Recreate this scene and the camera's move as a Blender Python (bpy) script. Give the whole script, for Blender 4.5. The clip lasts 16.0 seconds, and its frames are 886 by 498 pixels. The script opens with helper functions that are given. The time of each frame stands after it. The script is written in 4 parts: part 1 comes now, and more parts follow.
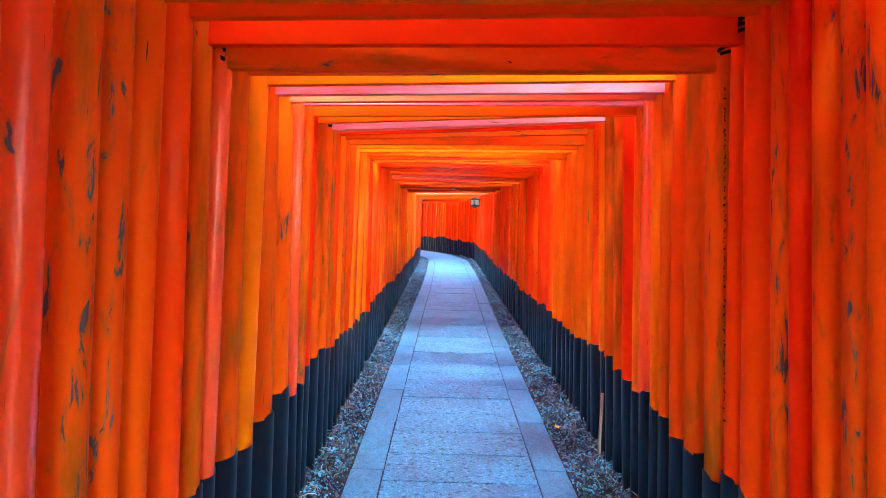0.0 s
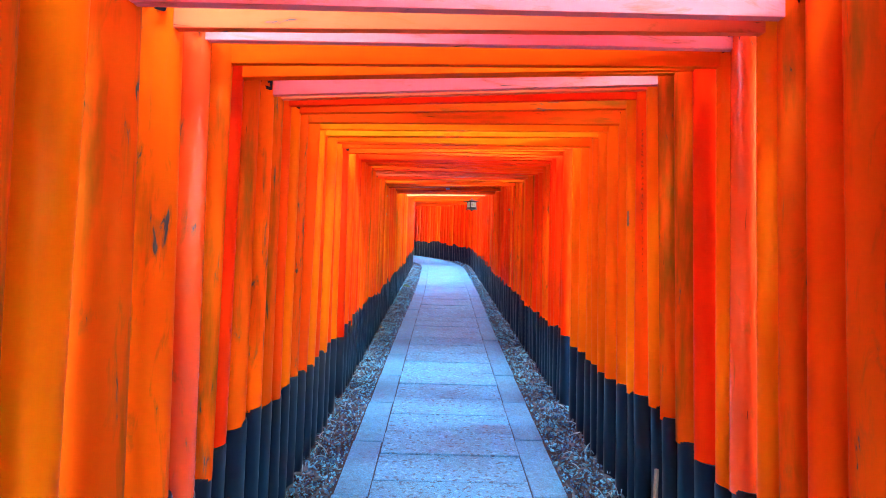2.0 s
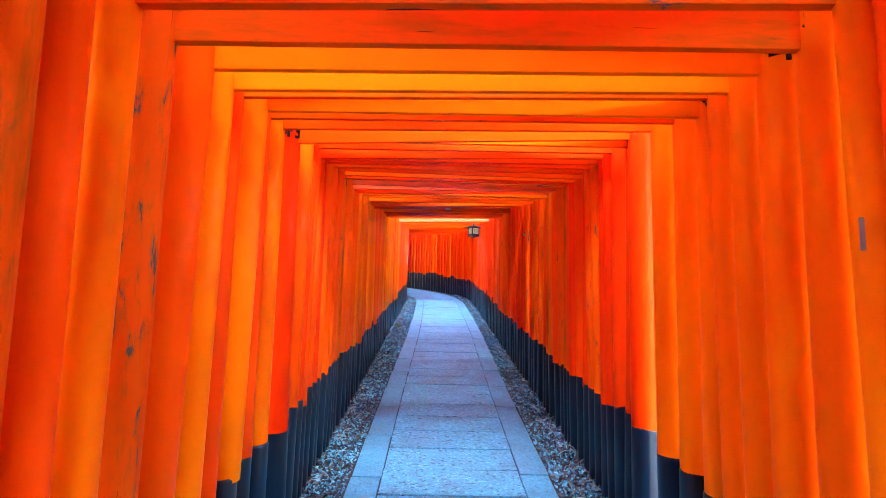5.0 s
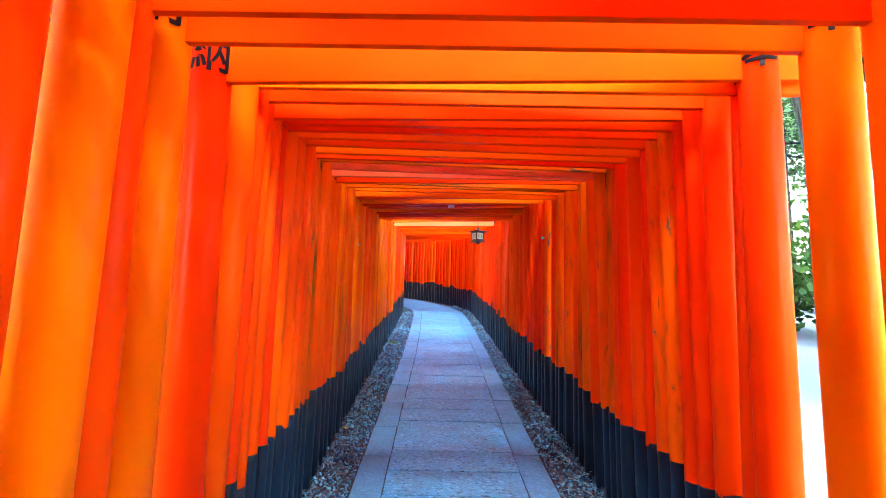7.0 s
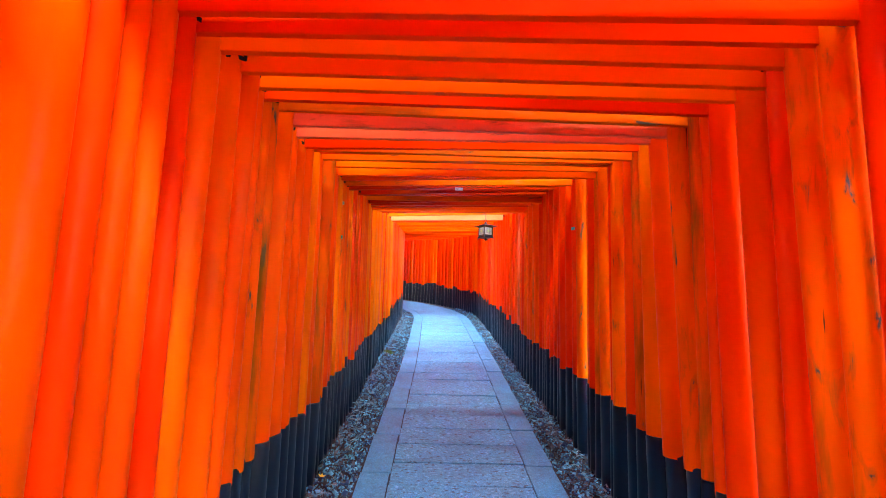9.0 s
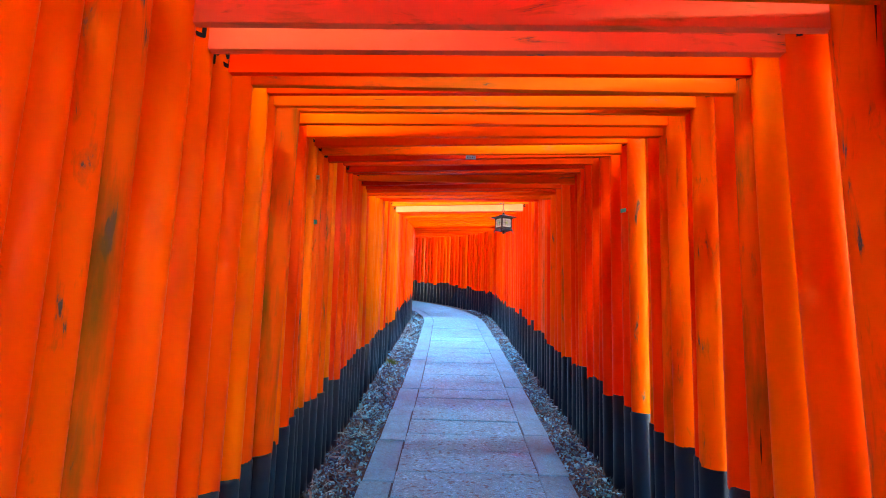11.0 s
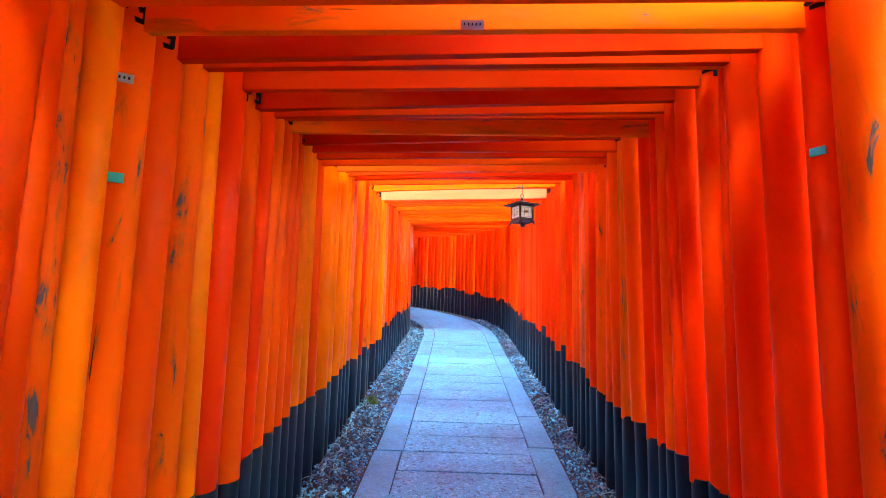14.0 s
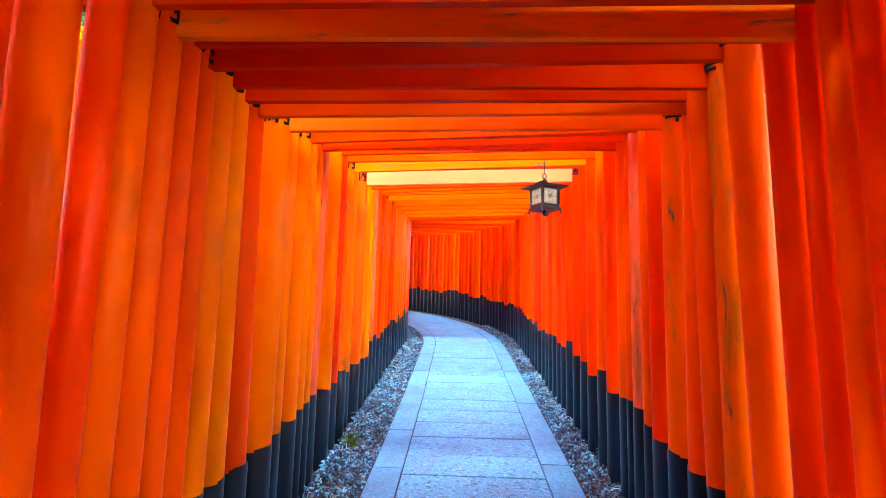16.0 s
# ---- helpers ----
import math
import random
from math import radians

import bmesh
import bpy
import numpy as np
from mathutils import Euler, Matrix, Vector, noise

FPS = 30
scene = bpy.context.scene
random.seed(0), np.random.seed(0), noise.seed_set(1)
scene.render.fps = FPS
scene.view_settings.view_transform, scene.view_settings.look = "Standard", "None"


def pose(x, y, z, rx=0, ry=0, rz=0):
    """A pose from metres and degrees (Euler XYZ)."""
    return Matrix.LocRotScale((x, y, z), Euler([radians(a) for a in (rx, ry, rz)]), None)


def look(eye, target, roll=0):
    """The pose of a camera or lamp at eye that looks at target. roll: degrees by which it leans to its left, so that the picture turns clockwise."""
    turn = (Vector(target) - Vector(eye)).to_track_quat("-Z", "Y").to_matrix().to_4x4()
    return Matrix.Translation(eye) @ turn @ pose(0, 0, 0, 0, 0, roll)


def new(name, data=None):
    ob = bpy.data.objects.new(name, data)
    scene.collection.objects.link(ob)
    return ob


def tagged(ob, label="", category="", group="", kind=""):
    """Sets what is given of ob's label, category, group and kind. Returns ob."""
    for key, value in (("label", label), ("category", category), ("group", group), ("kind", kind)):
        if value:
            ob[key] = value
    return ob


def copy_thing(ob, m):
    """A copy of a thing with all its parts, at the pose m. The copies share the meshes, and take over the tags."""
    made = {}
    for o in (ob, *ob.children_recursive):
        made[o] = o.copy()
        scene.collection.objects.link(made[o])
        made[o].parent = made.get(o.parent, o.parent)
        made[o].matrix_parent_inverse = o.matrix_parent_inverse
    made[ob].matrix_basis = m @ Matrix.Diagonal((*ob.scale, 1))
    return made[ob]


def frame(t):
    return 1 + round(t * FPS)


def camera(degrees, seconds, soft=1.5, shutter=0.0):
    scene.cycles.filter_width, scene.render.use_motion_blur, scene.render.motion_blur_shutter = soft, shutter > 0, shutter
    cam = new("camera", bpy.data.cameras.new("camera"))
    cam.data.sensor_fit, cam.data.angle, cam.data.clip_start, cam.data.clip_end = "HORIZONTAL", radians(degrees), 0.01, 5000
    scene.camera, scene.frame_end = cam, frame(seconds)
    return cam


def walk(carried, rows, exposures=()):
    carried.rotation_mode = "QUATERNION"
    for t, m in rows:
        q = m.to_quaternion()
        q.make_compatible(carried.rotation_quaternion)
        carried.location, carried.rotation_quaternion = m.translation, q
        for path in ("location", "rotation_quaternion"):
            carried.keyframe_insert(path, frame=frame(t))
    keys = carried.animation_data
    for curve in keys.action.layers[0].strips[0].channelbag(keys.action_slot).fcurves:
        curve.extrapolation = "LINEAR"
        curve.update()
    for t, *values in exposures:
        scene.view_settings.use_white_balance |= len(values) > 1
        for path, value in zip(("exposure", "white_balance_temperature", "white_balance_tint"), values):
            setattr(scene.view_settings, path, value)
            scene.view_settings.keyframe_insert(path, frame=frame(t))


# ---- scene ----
cam = camera(81.8, 16.0, soft=0.7)
METRES, EYE = 8.6, 1.5
ROWS = [
    (0.0, 0.0, 0.0, 0.0, -0.06, 2.33, -1.57),
    (0.5, 0.0001, 0.0286, 0.0032, -0.21, 2.38, -1.52),
    (1.0, 0.0036, 0.0586, 0.0051, -0.34, 2.42, -1.6),
    (1.5, 0.0061, 0.0862, 0.0084, -0.45, 2.58, -1.55),
    (2.0, 0.0041, 0.1174, 0.0111, -0.58, 2.8, -1.6),
    (2.5, 0.0037, 0.1468, 0.0123, -0.7, 3.02, -1.53),
    (3.0, 0.004, 0.1786, 0.0156, -0.79, 3.41, -1.45),
    (3.5, 0.0014, 0.2079, 0.0183, -0.84, 4.13, -1.44),
    (4.0, 0.0017, 0.2392, 0.0208, -0.92, 4.95, -1.43),
    (6.5, 0.0002, 0.3926, 0.0347, -1.2, 7.11, -1.49),
    (7.0, -0.0018, 0.4236, 0.0362, -1.3, 7.22, -1.5),
    (7.5, -0.003, 0.4535, 0.0383, -1.38, 7.29, -1.47),
    (8.0, -0.0042, 0.4858, 0.0403, -1.28, 7.29, -1.44),
    (8.5, -0.0043, 0.5137, 0.042, -1.27, 7.32, -1.46),
    (9.0, -0.0038, 0.5446, 0.0447, -1.21, 7.29, -1.41),
    (11.5, 0.0092, 0.6955, 0.0556, 0.88, 7.19, -1.65),
    (12.0, 0.014, 0.7303, 0.0599, 1.17, 7.23, -1.68),
    (12.5, 0.0147, 0.7627, 0.0632, 1.47, 7.24, -1.65),
    (13.0, 0.0146, 0.7969, 0.066, 1.56, 7.29, -1.66),
    (13.5, 0.0156, 0.8302, 0.0693, 1.53, 7.34, -1.61),
    (14.0, 0.0151, 0.8639, 0.0742, 1.49, 7.39, -1.56),
    (14.5, 0.0154, 0.8938, 0.0776, 1.42, 7.39, -1.49),
    (15.0, 0.0167, 0.9275, 0.0816, 1.43, 7.41, -1.38),
    (15.5, 0.0159, 0.9598, 0.0837, 1.78, 7.46, -1.46),
    (16.0, 0.0145, 0.9941, 0.0864, 1.87, 7.47, -1.44),
]
walk(cam, [(t, pose(METRES * x, METRES * y, EYE + METRES * z, 90 + pitch, roll, yaw)) for t, x, y, z, yaw, pitch, roll in ROWS],
     exposures=[(0.0, 5.38, 6100, 10), (2.0, 5.4, 6100, 10), (3.0, 5.32, 6150, 10), (4.0, 5.25, 6250, 10), (7.0, 5.1, 6500, 10), (8.0, 5.12, 6650, 10), (9.0, 5.22, 6700, 10), (12.0, 5.22, 6700, 10), (13.5, 5.32, 6500, 10), (14.2, 5.32, 6500, 10), (16.0, 5.42, 7000, 10)])

# ---- light: an overcast sky over a clearing, seen through the gaps between the gates ----
SUN_UP, SUN_SIDE = 54.0, 174.0          # degrees above the horizon, and clockwise from the walk's direction
world = bpy.data.worlds.new("overcast_sky")
scene.world = world
world.use_nodes = True
wn, wl = world.node_tree.nodes, world.node_tree.links
sky = wn.new("ShaderNodeTexSky")
sky.sky_type, sky.sun_disc = "NISHITA", False
sky.sun_elevation, sky.sun_rotation = radians(SUN_UP), radians(SUN_SIDE)
sky.air_density, sky.dust_density, sky.ozone_density = 1.6, 0.3, 2.0
wl.new(sky.outputs[0], wn["Background"].inputs[0])
wn["Background"].inputs[1].default_value = 0.155
sun_data = bpy.data.lights.new("sun", "SUN")
sun_data.energy, sun_data.angle, sun_data.color = 1.2, radians(40), (0.96, 0.98, 1.0)
sun = new("sun", sun_data)
sun.matrix_world = look((0, 0, 30), (-30 * math.sin(radians(SUN_SIDE)), -30 * math.cos(radians(SUN_SIDE)), 30 - 30 * math.tan(radians(SUN_UP))))


# ---- materials ----
class Nodes:
    """A short hand for building one node material."""

    def __init__(self, name):
        self.mat = bpy.data.materials.new(name)
        self.mat.use_nodes = True
        self.tree = self.mat.node_tree
        self.bsdf = self.tree.nodes["Principled BSDF"]

    def add(self, kind, **inputs):
        node = self.tree.nodes.new(kind)
        for key, value in inputs.items():
            self.put(node.inputs[key.replace("_", " ")], value)
        return node

    def put(self, socket, value):
        if isinstance(value, bpy.types.NodeSocket):
            self.tree.links.new(value, socket)
        else:
            socket.default_value = value

    def place(self, stretch=(1, 1, 1), shuffle=True):
        """World position, shuffled by object so that no two things carry the same marks."""
        pos = self.add("ShaderNodeNewGeometry").outputs["Position"]
        if shuffle:
            rand = self.add("ShaderNodeObjectInfo").outputs["Random"]
            off = self.add("ShaderNodeVectorMath")
            off.operation = "SCALE"
            off.inputs[0].default_value = (37.0, 19.0, 53.0)
            self.put(off.inputs["Scale"], rand)
            sumv = self.add("ShaderNodeVectorMath")
            self.put(sumv.inputs[0], pos)
            self.put(sumv.inputs[1], off.outputs[0])
            pos = sumv.outputs[0]
        mapping = self.add("ShaderNodeMapping", Vector=pos, Scale=stretch)
        return mapping.outputs[0]

    def noise(self, where, scale, detail=4.0, rough=0.55, warp=0.0):
        return self.add("ShaderNodeTexNoise", Vector=where, Scale=scale, Detail=detail, Roughness=rough, Distortion=warp).outputs["Fac"]

    def ramp(self, fac, low, high, a=(0, 0, 0, 1), b=(1, 1, 1, 1)):
        node = self.add("ShaderNodeValToRGB", Fac=fac)
        node.color_ramp.elements[0].position, node.color_ramp.elements[1].position = low, high
        node.color_ramp.elements[0].color, node.color_ramp.elements[1].color = a, b
        return node.outputs[0]

    def mix(self, fac, a, b, blend="MIX"):
        node = self.add("ShaderNodeMix")
        node.data_type, node.blend_type = "RGBA", blend
        self.put(node.inputs[0], fac)
        self.put(node.inputs[6], a)
        self.put(node.inputs[7], b)
        return node.outputs[2]

    def maths(self, op, a, b=0.0):
        node = self.add("ShaderNodeMath")
        node.operation = op
        self.put(node.inputs[0], a)
        self.put(node.inputs[1], b)
        return node.outputs[0]

    def random(self):
        return self.add("ShaderNodeObjectInfo").outputs["Random"]

    def done(self, colour, roughness, bump=None, strength=0.3, distance=0.004, metal=0.0):
        self.put(self.bsdf.inputs["Base Color"], colour)
        self.put(self.bsdf.inputs["Roughness"], roughness)
        self.bsdf.inputs["Metallic"].default_value = metal
        if bump is not None:
            node = self.add("ShaderNodeBump", Height=bump, Strength=strength, Distance=distance)
            self.put(self.bsdf.inputs["Normal"], node.outputs[0])
        return self.mat


def paint(name, light, deep, wear=0.0, moss=0.0, gloss=0.3, lying=False, sheen=False):
    """Vermilion lacquer on a timber: brush streaks, drying cracks, peeled patches and algae."""
    n = Nodes(name)
    def grain(k):
        return n.place((k, 1, 1) if lying else (1, 1, k))

    up = grain(0.12)
    whole = grain(0.5)
    base = n.mix(n.random(), light, deep)
    own = n.maths("FRACT", n.maths("MULTIPLY", n.random(), 7.31))
    base = n.mix(n.maths("MULTIPLY", own, 0.24), base, (0.75 * deep[0], 0.55 * deep[1], deep[2], 1))
    streak = n.noise(up, 26.0, 5.0)
    base = n.mix(n.ramp(streak, 0.35, 0.75), base, n.mix(0.35, base, deep))
    cloud = n.noise(whole, 4.0, 3.0)
    base = n.mix(n.ramp(cloud, 0.4, 0.8, b=(0.3, 0.3, 0.3, 1)), base, n.mix(0.6, base, (0.72, 0.15, 0.002, 1)))
    drip = n.noise(grain(0.03), 11.0, 4.0, 0.6)
    base = n.mix(n.ramp(drip, 0.5, 0.72, b=(0.16, 0.16, 0.16, 1)), base, n.mix(0.5, base, (0.60, 0.03, 0.001, 1)))
    if wear > 0:
        worn = n.noise(grain(0.22), 18.0 + 12.0 * wear, 6.0, 0.62, 0.6)
        patch = n.ramp(worn, 0.67 - 0.08 * wear, 0.70 - 0.08 * wear)
        wood = n.mix(n.noise(up, 60.0), (0.04, 0.034, 0.03, 1), (0.16, 0.17, 0.19, 1))
        edge = n.ramp(worn, 0.58 - 0.08 * wear, 0.68 - 0.08 * wear, b=(0.55, 0.55, 0.55, 1))
        base = n.mix(edge, base, (0.36, 0.13, 0.02, 1))
        base = n.mix(patch, base, wood)
        crack = n.noise(grain(0.05), 55.0, 3.0, 0.5, 0.5)
        slit = n.ramp(crack, 0.735, 0.75)
        base = n.mix(slit, base, (0.05, 0.02, 0.012, 1))
    if moss > 0:
        algae = n.noise(grain(0.16), 9.0, 5.0, 0.6)
        base = n.mix(n.ramp(algae, 0.62 - 0.22 * moss, 0.82 - 0.22 * moss, b=(0.85, 0.85, 0.85, 1)), base, (0.15, 0.115, 0.008, 1))
    n.bsdf.inputs["Specular IOR Level"].default_value = 0.015
    n.bsdf.inputs["Coat Weight"].default_value = 0.9 if sheen else 0.012 if wear or lying else 0.05
    n.bsdf.inputs["Coat Roughness"].default_value = 0.2
    rough = n.maths("ADD", n.maths("MULTIPLY", n.noise(whole, 18.0), 0.25), gloss - 0.08)
    return n.done(base, rough, n.noise(up, 34.0, 6.0, 0.6), 0.25, 0.003)


COATS = [
    ("paint_bright_orange", (0.95, 0.27, 0.0006, 1), (0.93, 0.19, 0.0006, 1), 0.0, 0.0, 0.30),
    ("paint_vermilion", (0.93, 0.125, 0.0006, 1), (0.87, 0.065, 0.0006, 1), 0.0, 0.0, 0.30),
    ("paint_red", (0.90, 0.046, 0.0006, 1), (0.80, 0.025, 0.0006, 1), 0.0, 0.0, 0.28),
    ("paint_worn", (0.93, 0.16, 0.001, 1), (0.86, 0.11, 0.001, 1), 0.3, 0.12, 0.40),
    ("paint_mossy", (0.86, 0.14, 0.002, 1), (0.76, 0.105, 0.002, 1), 0.2, 0.55, 0.5),
    # pink imitates the sky's sheen on red lacquer, put into the base colour
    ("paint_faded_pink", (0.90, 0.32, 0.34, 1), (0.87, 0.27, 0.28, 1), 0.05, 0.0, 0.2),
    ("paint_flaking", (0.86, 0.14, 0.002, 1), (0.78, 0.10, 0.002, 1), 1.0, 0.2, 0.42),
    # lighter orange for strongly lit timbers: the brightness is in the paint
    ("paint_pale_orange", (0.95, 0.155, 0.006, 1), (0.94, 0.13, 0.005, 1), 0.0, 0.0, 0.3),
    # salmon: a weaker painted sky sheen
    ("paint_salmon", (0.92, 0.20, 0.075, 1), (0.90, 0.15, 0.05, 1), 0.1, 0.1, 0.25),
    # palest, for a beam under open sky: painted light as well
    ("paint_straw", (0.95, 0.31, 0.11, 1), (0.94, 0.27, 0.09, 1), 0.0, 0.0, 0.3),
]
PAINT = [paint(*coat) for coat in COATS]
# on pillars only a faint pink sheen tint, under a truly glossy coat
PAINT[5] = paint("paint_pinkish", (0.91, 0.12, 0.02, 1), (0.88, 0.095, 0.015, 1), 0.05, 0.0, 0.2, sheen=True)
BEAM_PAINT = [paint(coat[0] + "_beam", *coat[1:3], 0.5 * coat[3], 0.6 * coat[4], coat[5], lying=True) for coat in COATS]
# darkened red for beams in shade: the shade is put into the paint
BEAM_PAINT[6] = paint("paint_shaded_red_beam", (0.56, 0.022, 0.0006, 1), (0.42, 0.010, 0.0006, 1), 0.0, 0.0, 0.28, lying=True)


def dark_paint():
    n = Nodes("black_base_paint")
    up = n.place((1, 1, 0.1))
    base = n.mix(n.noise(up, 30.0, 5.0), (0.0008, 0.004, 0.013, 1), (0.003, 0.015, 0.042, 1))
    dirt = n.noise(n.place((1, 1, 0.4)), 12.0, 5.0)
    base = n.mix(n.ramp(dirt, 0.55, 0.75, b=(0.5, 0.5, 0.5, 1)), base, (0.006, 0.011, 0.012, 1))
    n.bsdf.inputs["Specular IOR Level"].default_value = 0.32
    return n.done(base, 0.3, n.noise(up, 40.0, 5.0), 0.25, 0.003)


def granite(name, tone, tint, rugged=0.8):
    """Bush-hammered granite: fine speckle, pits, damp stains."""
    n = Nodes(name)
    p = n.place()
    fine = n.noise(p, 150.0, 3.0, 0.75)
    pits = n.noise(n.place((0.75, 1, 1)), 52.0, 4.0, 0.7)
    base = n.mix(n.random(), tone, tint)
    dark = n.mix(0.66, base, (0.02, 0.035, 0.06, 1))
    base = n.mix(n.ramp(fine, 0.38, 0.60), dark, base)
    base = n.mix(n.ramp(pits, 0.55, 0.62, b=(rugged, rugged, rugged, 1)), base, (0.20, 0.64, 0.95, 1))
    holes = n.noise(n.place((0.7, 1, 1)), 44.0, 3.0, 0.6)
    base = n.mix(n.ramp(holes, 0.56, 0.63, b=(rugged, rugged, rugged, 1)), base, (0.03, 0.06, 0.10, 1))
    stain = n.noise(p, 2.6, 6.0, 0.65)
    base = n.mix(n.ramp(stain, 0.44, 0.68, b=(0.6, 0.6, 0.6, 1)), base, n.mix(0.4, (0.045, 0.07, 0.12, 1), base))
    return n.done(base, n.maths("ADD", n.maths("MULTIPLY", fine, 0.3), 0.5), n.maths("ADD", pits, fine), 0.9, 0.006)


def stone(name, a, b):
    n = Nodes(name)
    isl = n.add("ShaderNodeNewGeometry").outputs["Random Per Island"]
    p = n.place(shuffle=False)
    base = n.mix(n.ramp(isl, 0.25, 0.95), a, b)
    base = n.mix(n.ramp(n.noise(p, 60.0), 0.4, 0.7, b=(0.35, 0.35, 0.35, 1)), base, (0.05, 0.08, 0.12, 1))
    return n.done(base, 0.8, n.noise(p, 80.0), 0.4, 0.003)


def earth():
    n = Nodes("earth_with_litter")
    p = n.place(shuffle=False)
    base = n.mix(n.noise(p, 1.2, 6.0), (0.005, 0.006, 0.006, 1), (0.018, 0.019, 0.018, 1))
    base = n.mix(n.ramp(n.noise(p, 24.0, 5.0, 0.7), 0.45, 0.6), base, (0.014, 0.014, 0.012, 1))
    return n.done(base, 0.95, n.noise(p, 30.0, 6.0, 0.7), 0.8, 0.02)


def bark():
    n = Nodes("cedar_bark")
    p = n.place((1, 1, 0.07))
    ridge = n.noise(p, 30.0, 6.0, 0.65, 0.4)
    n.bsdf.inputs["Specular IOR Level"].default_value = 0.1
    lichen = n.noise(n.place((1, 1, 0.3)), 2.2, 4.0)
    pale = n.mix(n.ramp(lichen, 0.36, 0.56), (0.075, 0.05, 0.036, 1), (0.06, 0.115, 0.105, 1))
    base = n.mix(n.ramp(ridge, 0.40, 0.60), (0.016, 0.013, 0.011, 1), pale)
    return n.done(base, 0.9, ridge, 1.0, 0.03)


def leaf(name, a, b, gloss=0.55):
    n = Nodes(name)
    isl = n.add("ShaderNodeNewGeometry").outputs["Random Per Island"]
    return n.done(n.mix(isl, a, b), gloss)


def plain(name, colour, rough=0.5, metal=0.0, grain=40.0):
    n = Nodes(name)
    p = n.place()
    dark = (colour[0] * 0.6, colour[1] * 0.6, colour[2] * 0.6, 1)
    base = n.mix(n.noise(p, grain, 5.0), dark, (*colour, 1))
    return n.done(base, rough, n.noise(p, grain * 2, 4.0), 0.2, 0.002, metal)


BLACK = dark_paint()
INK = plain("black_lacquer_ink", (0.004, 0.004, 0.007), 0.6)
INK.node_tree.nodes["Principled BSDF"].inputs["Specular IOR Level"].default_value = 0.1
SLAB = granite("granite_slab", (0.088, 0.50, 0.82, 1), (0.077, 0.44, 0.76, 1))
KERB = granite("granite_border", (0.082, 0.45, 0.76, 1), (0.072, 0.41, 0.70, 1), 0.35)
JOINT = plain("joint_soil", (0.02, 0.06, 0.10), 0.95)
BED = plain("gravel_bed", (0.03, 0.033, 0.04), 0.95)
PEBBLE = stone("crushed_stone", (0.016, 0.085, 0.22, 1), (0.18, 0.72, 1.0, 1))
LITTER = leaf("dead_leaves", (0.012, 0.018, 0.026, 1), (0.13, 0.19, 0.23, 1), 0.8)
# darker copy of the dead leaves for the bank: tree shade painted in
SHADED_LITTER = leaf("shaded_leaves", (0.002, 0.004, 0.005, 1), (0.016, 0.026, 0.028, 1), 0.8)
PALE = leaf("bleached_twigs", (0.22, 0.46, 0.58, 1), (0.34, 0.56, 0.66, 1), 0.7)
YELLOW = leaf("yellow_leaf", (0.85, 0.68, 0.02, 1), (0.85, 0.68, 0.02, 1))
GREEN = leaf("green_weeds", (0.05, 0.14, 0.02, 1), (0.12, 0.25, 0.04, 1))
NEEDLE = leaf("foliage", (0.03, 0.08, 0.015, 1), (0.10, 0.22, 0.04, 1))
EARTH = earth()
BARK = bark()
BRONZE = plain("dark_bronze", (0.002, 0.016, 0.045), 0.45, 0.0)
FADED = plain("faded_ink", (0.30, 0.03, 0.004), 0.7)
STEEL = plain("weathered_steel", (0.35, 0.36, 0.38), 0.5, 0.5)
WHITE = plain("white_plate", (0.50, 0.74, 0.85), 0.5)
TEAL = plain("teal_plate", (0.02, 0.72, 0.72), 0.45)
BOULDER = granite("mossy_boulder", (0.014, 0.04, 0.044, 1), (0.010, 0.029, 0.032, 1), 0.05)


# ---- plan: a sloping lane, straight and then bending to the left ----
CENTRE, HALF = 0.1725, 0.9275           # the lane's middle line and half its clear width
BEND, RADIUS = 17.0, 7.57               # where the bend starts, and the radius of the middle line
SLOPE, START = 0.109, -0.09


def ground(x, y):
    return START + SLOPE * y


def along(s, u):
    """The place s metres along the lane and u metres right of its middle, and the lane's turn there in degrees."""
    if s <= BEND:
        return CENTRE + u, s, 0.0
    a = (s - BEND) / RADIUS
    return CENTRE - RADIUS + (RADIUS + u) * math.cos(a), BEND + (RADIUS + u) * math.sin(a), math.degrees(a)


def mesh(name, bm, material, smooth=False):
    me = bpy.data.meshes.new(name)
    bm.normal_update()
    bm.to_mesh(me)
    bm.free()
    me.materials.append(material)
    if smooth:
        for f in me.polygons:
            f.use_smooth = True
    return me


def put(name, data, parent=None, m=None, label=""):
    ob = new(name, data)
    if parent is not None:
        ob.parent = parent
    if m is not None:
        ob.matrix_basis = m
    if label:
        ob["label"] = label
    return ob


def part(name, bm, material, parent, label="", smooth=False):
    return put(name, mesh(name, bm, material, smooth), parent, None, label)


def scaled(x, y, z, sx, sy, sz, rz=0.0, rx=0.0, ry=0.0):
    return pose(x, y, z, rx, ry, rz) @ Matrix.Diagonal((sx, sy, sz, 1))


def box(bm, x0, x1, y0, y1, z0, z1, bevel=0.0):
    made = bmesh.ops.create_cube(bm, size=1.0, matrix=scaled((x0 + x1) / 2, (y0 + y1) / 2, (z0 + z1) / 2, x1 - x0, y1 - y0, z1 - z0))
    if bevel > 0:
        edges = list({e for v in made["verts"] for e in v.link_edges})
        bmesh.ops.bevel(bm, geom=edges, offset=bevel, segments=2, affect="EDGES", profile=0.5)


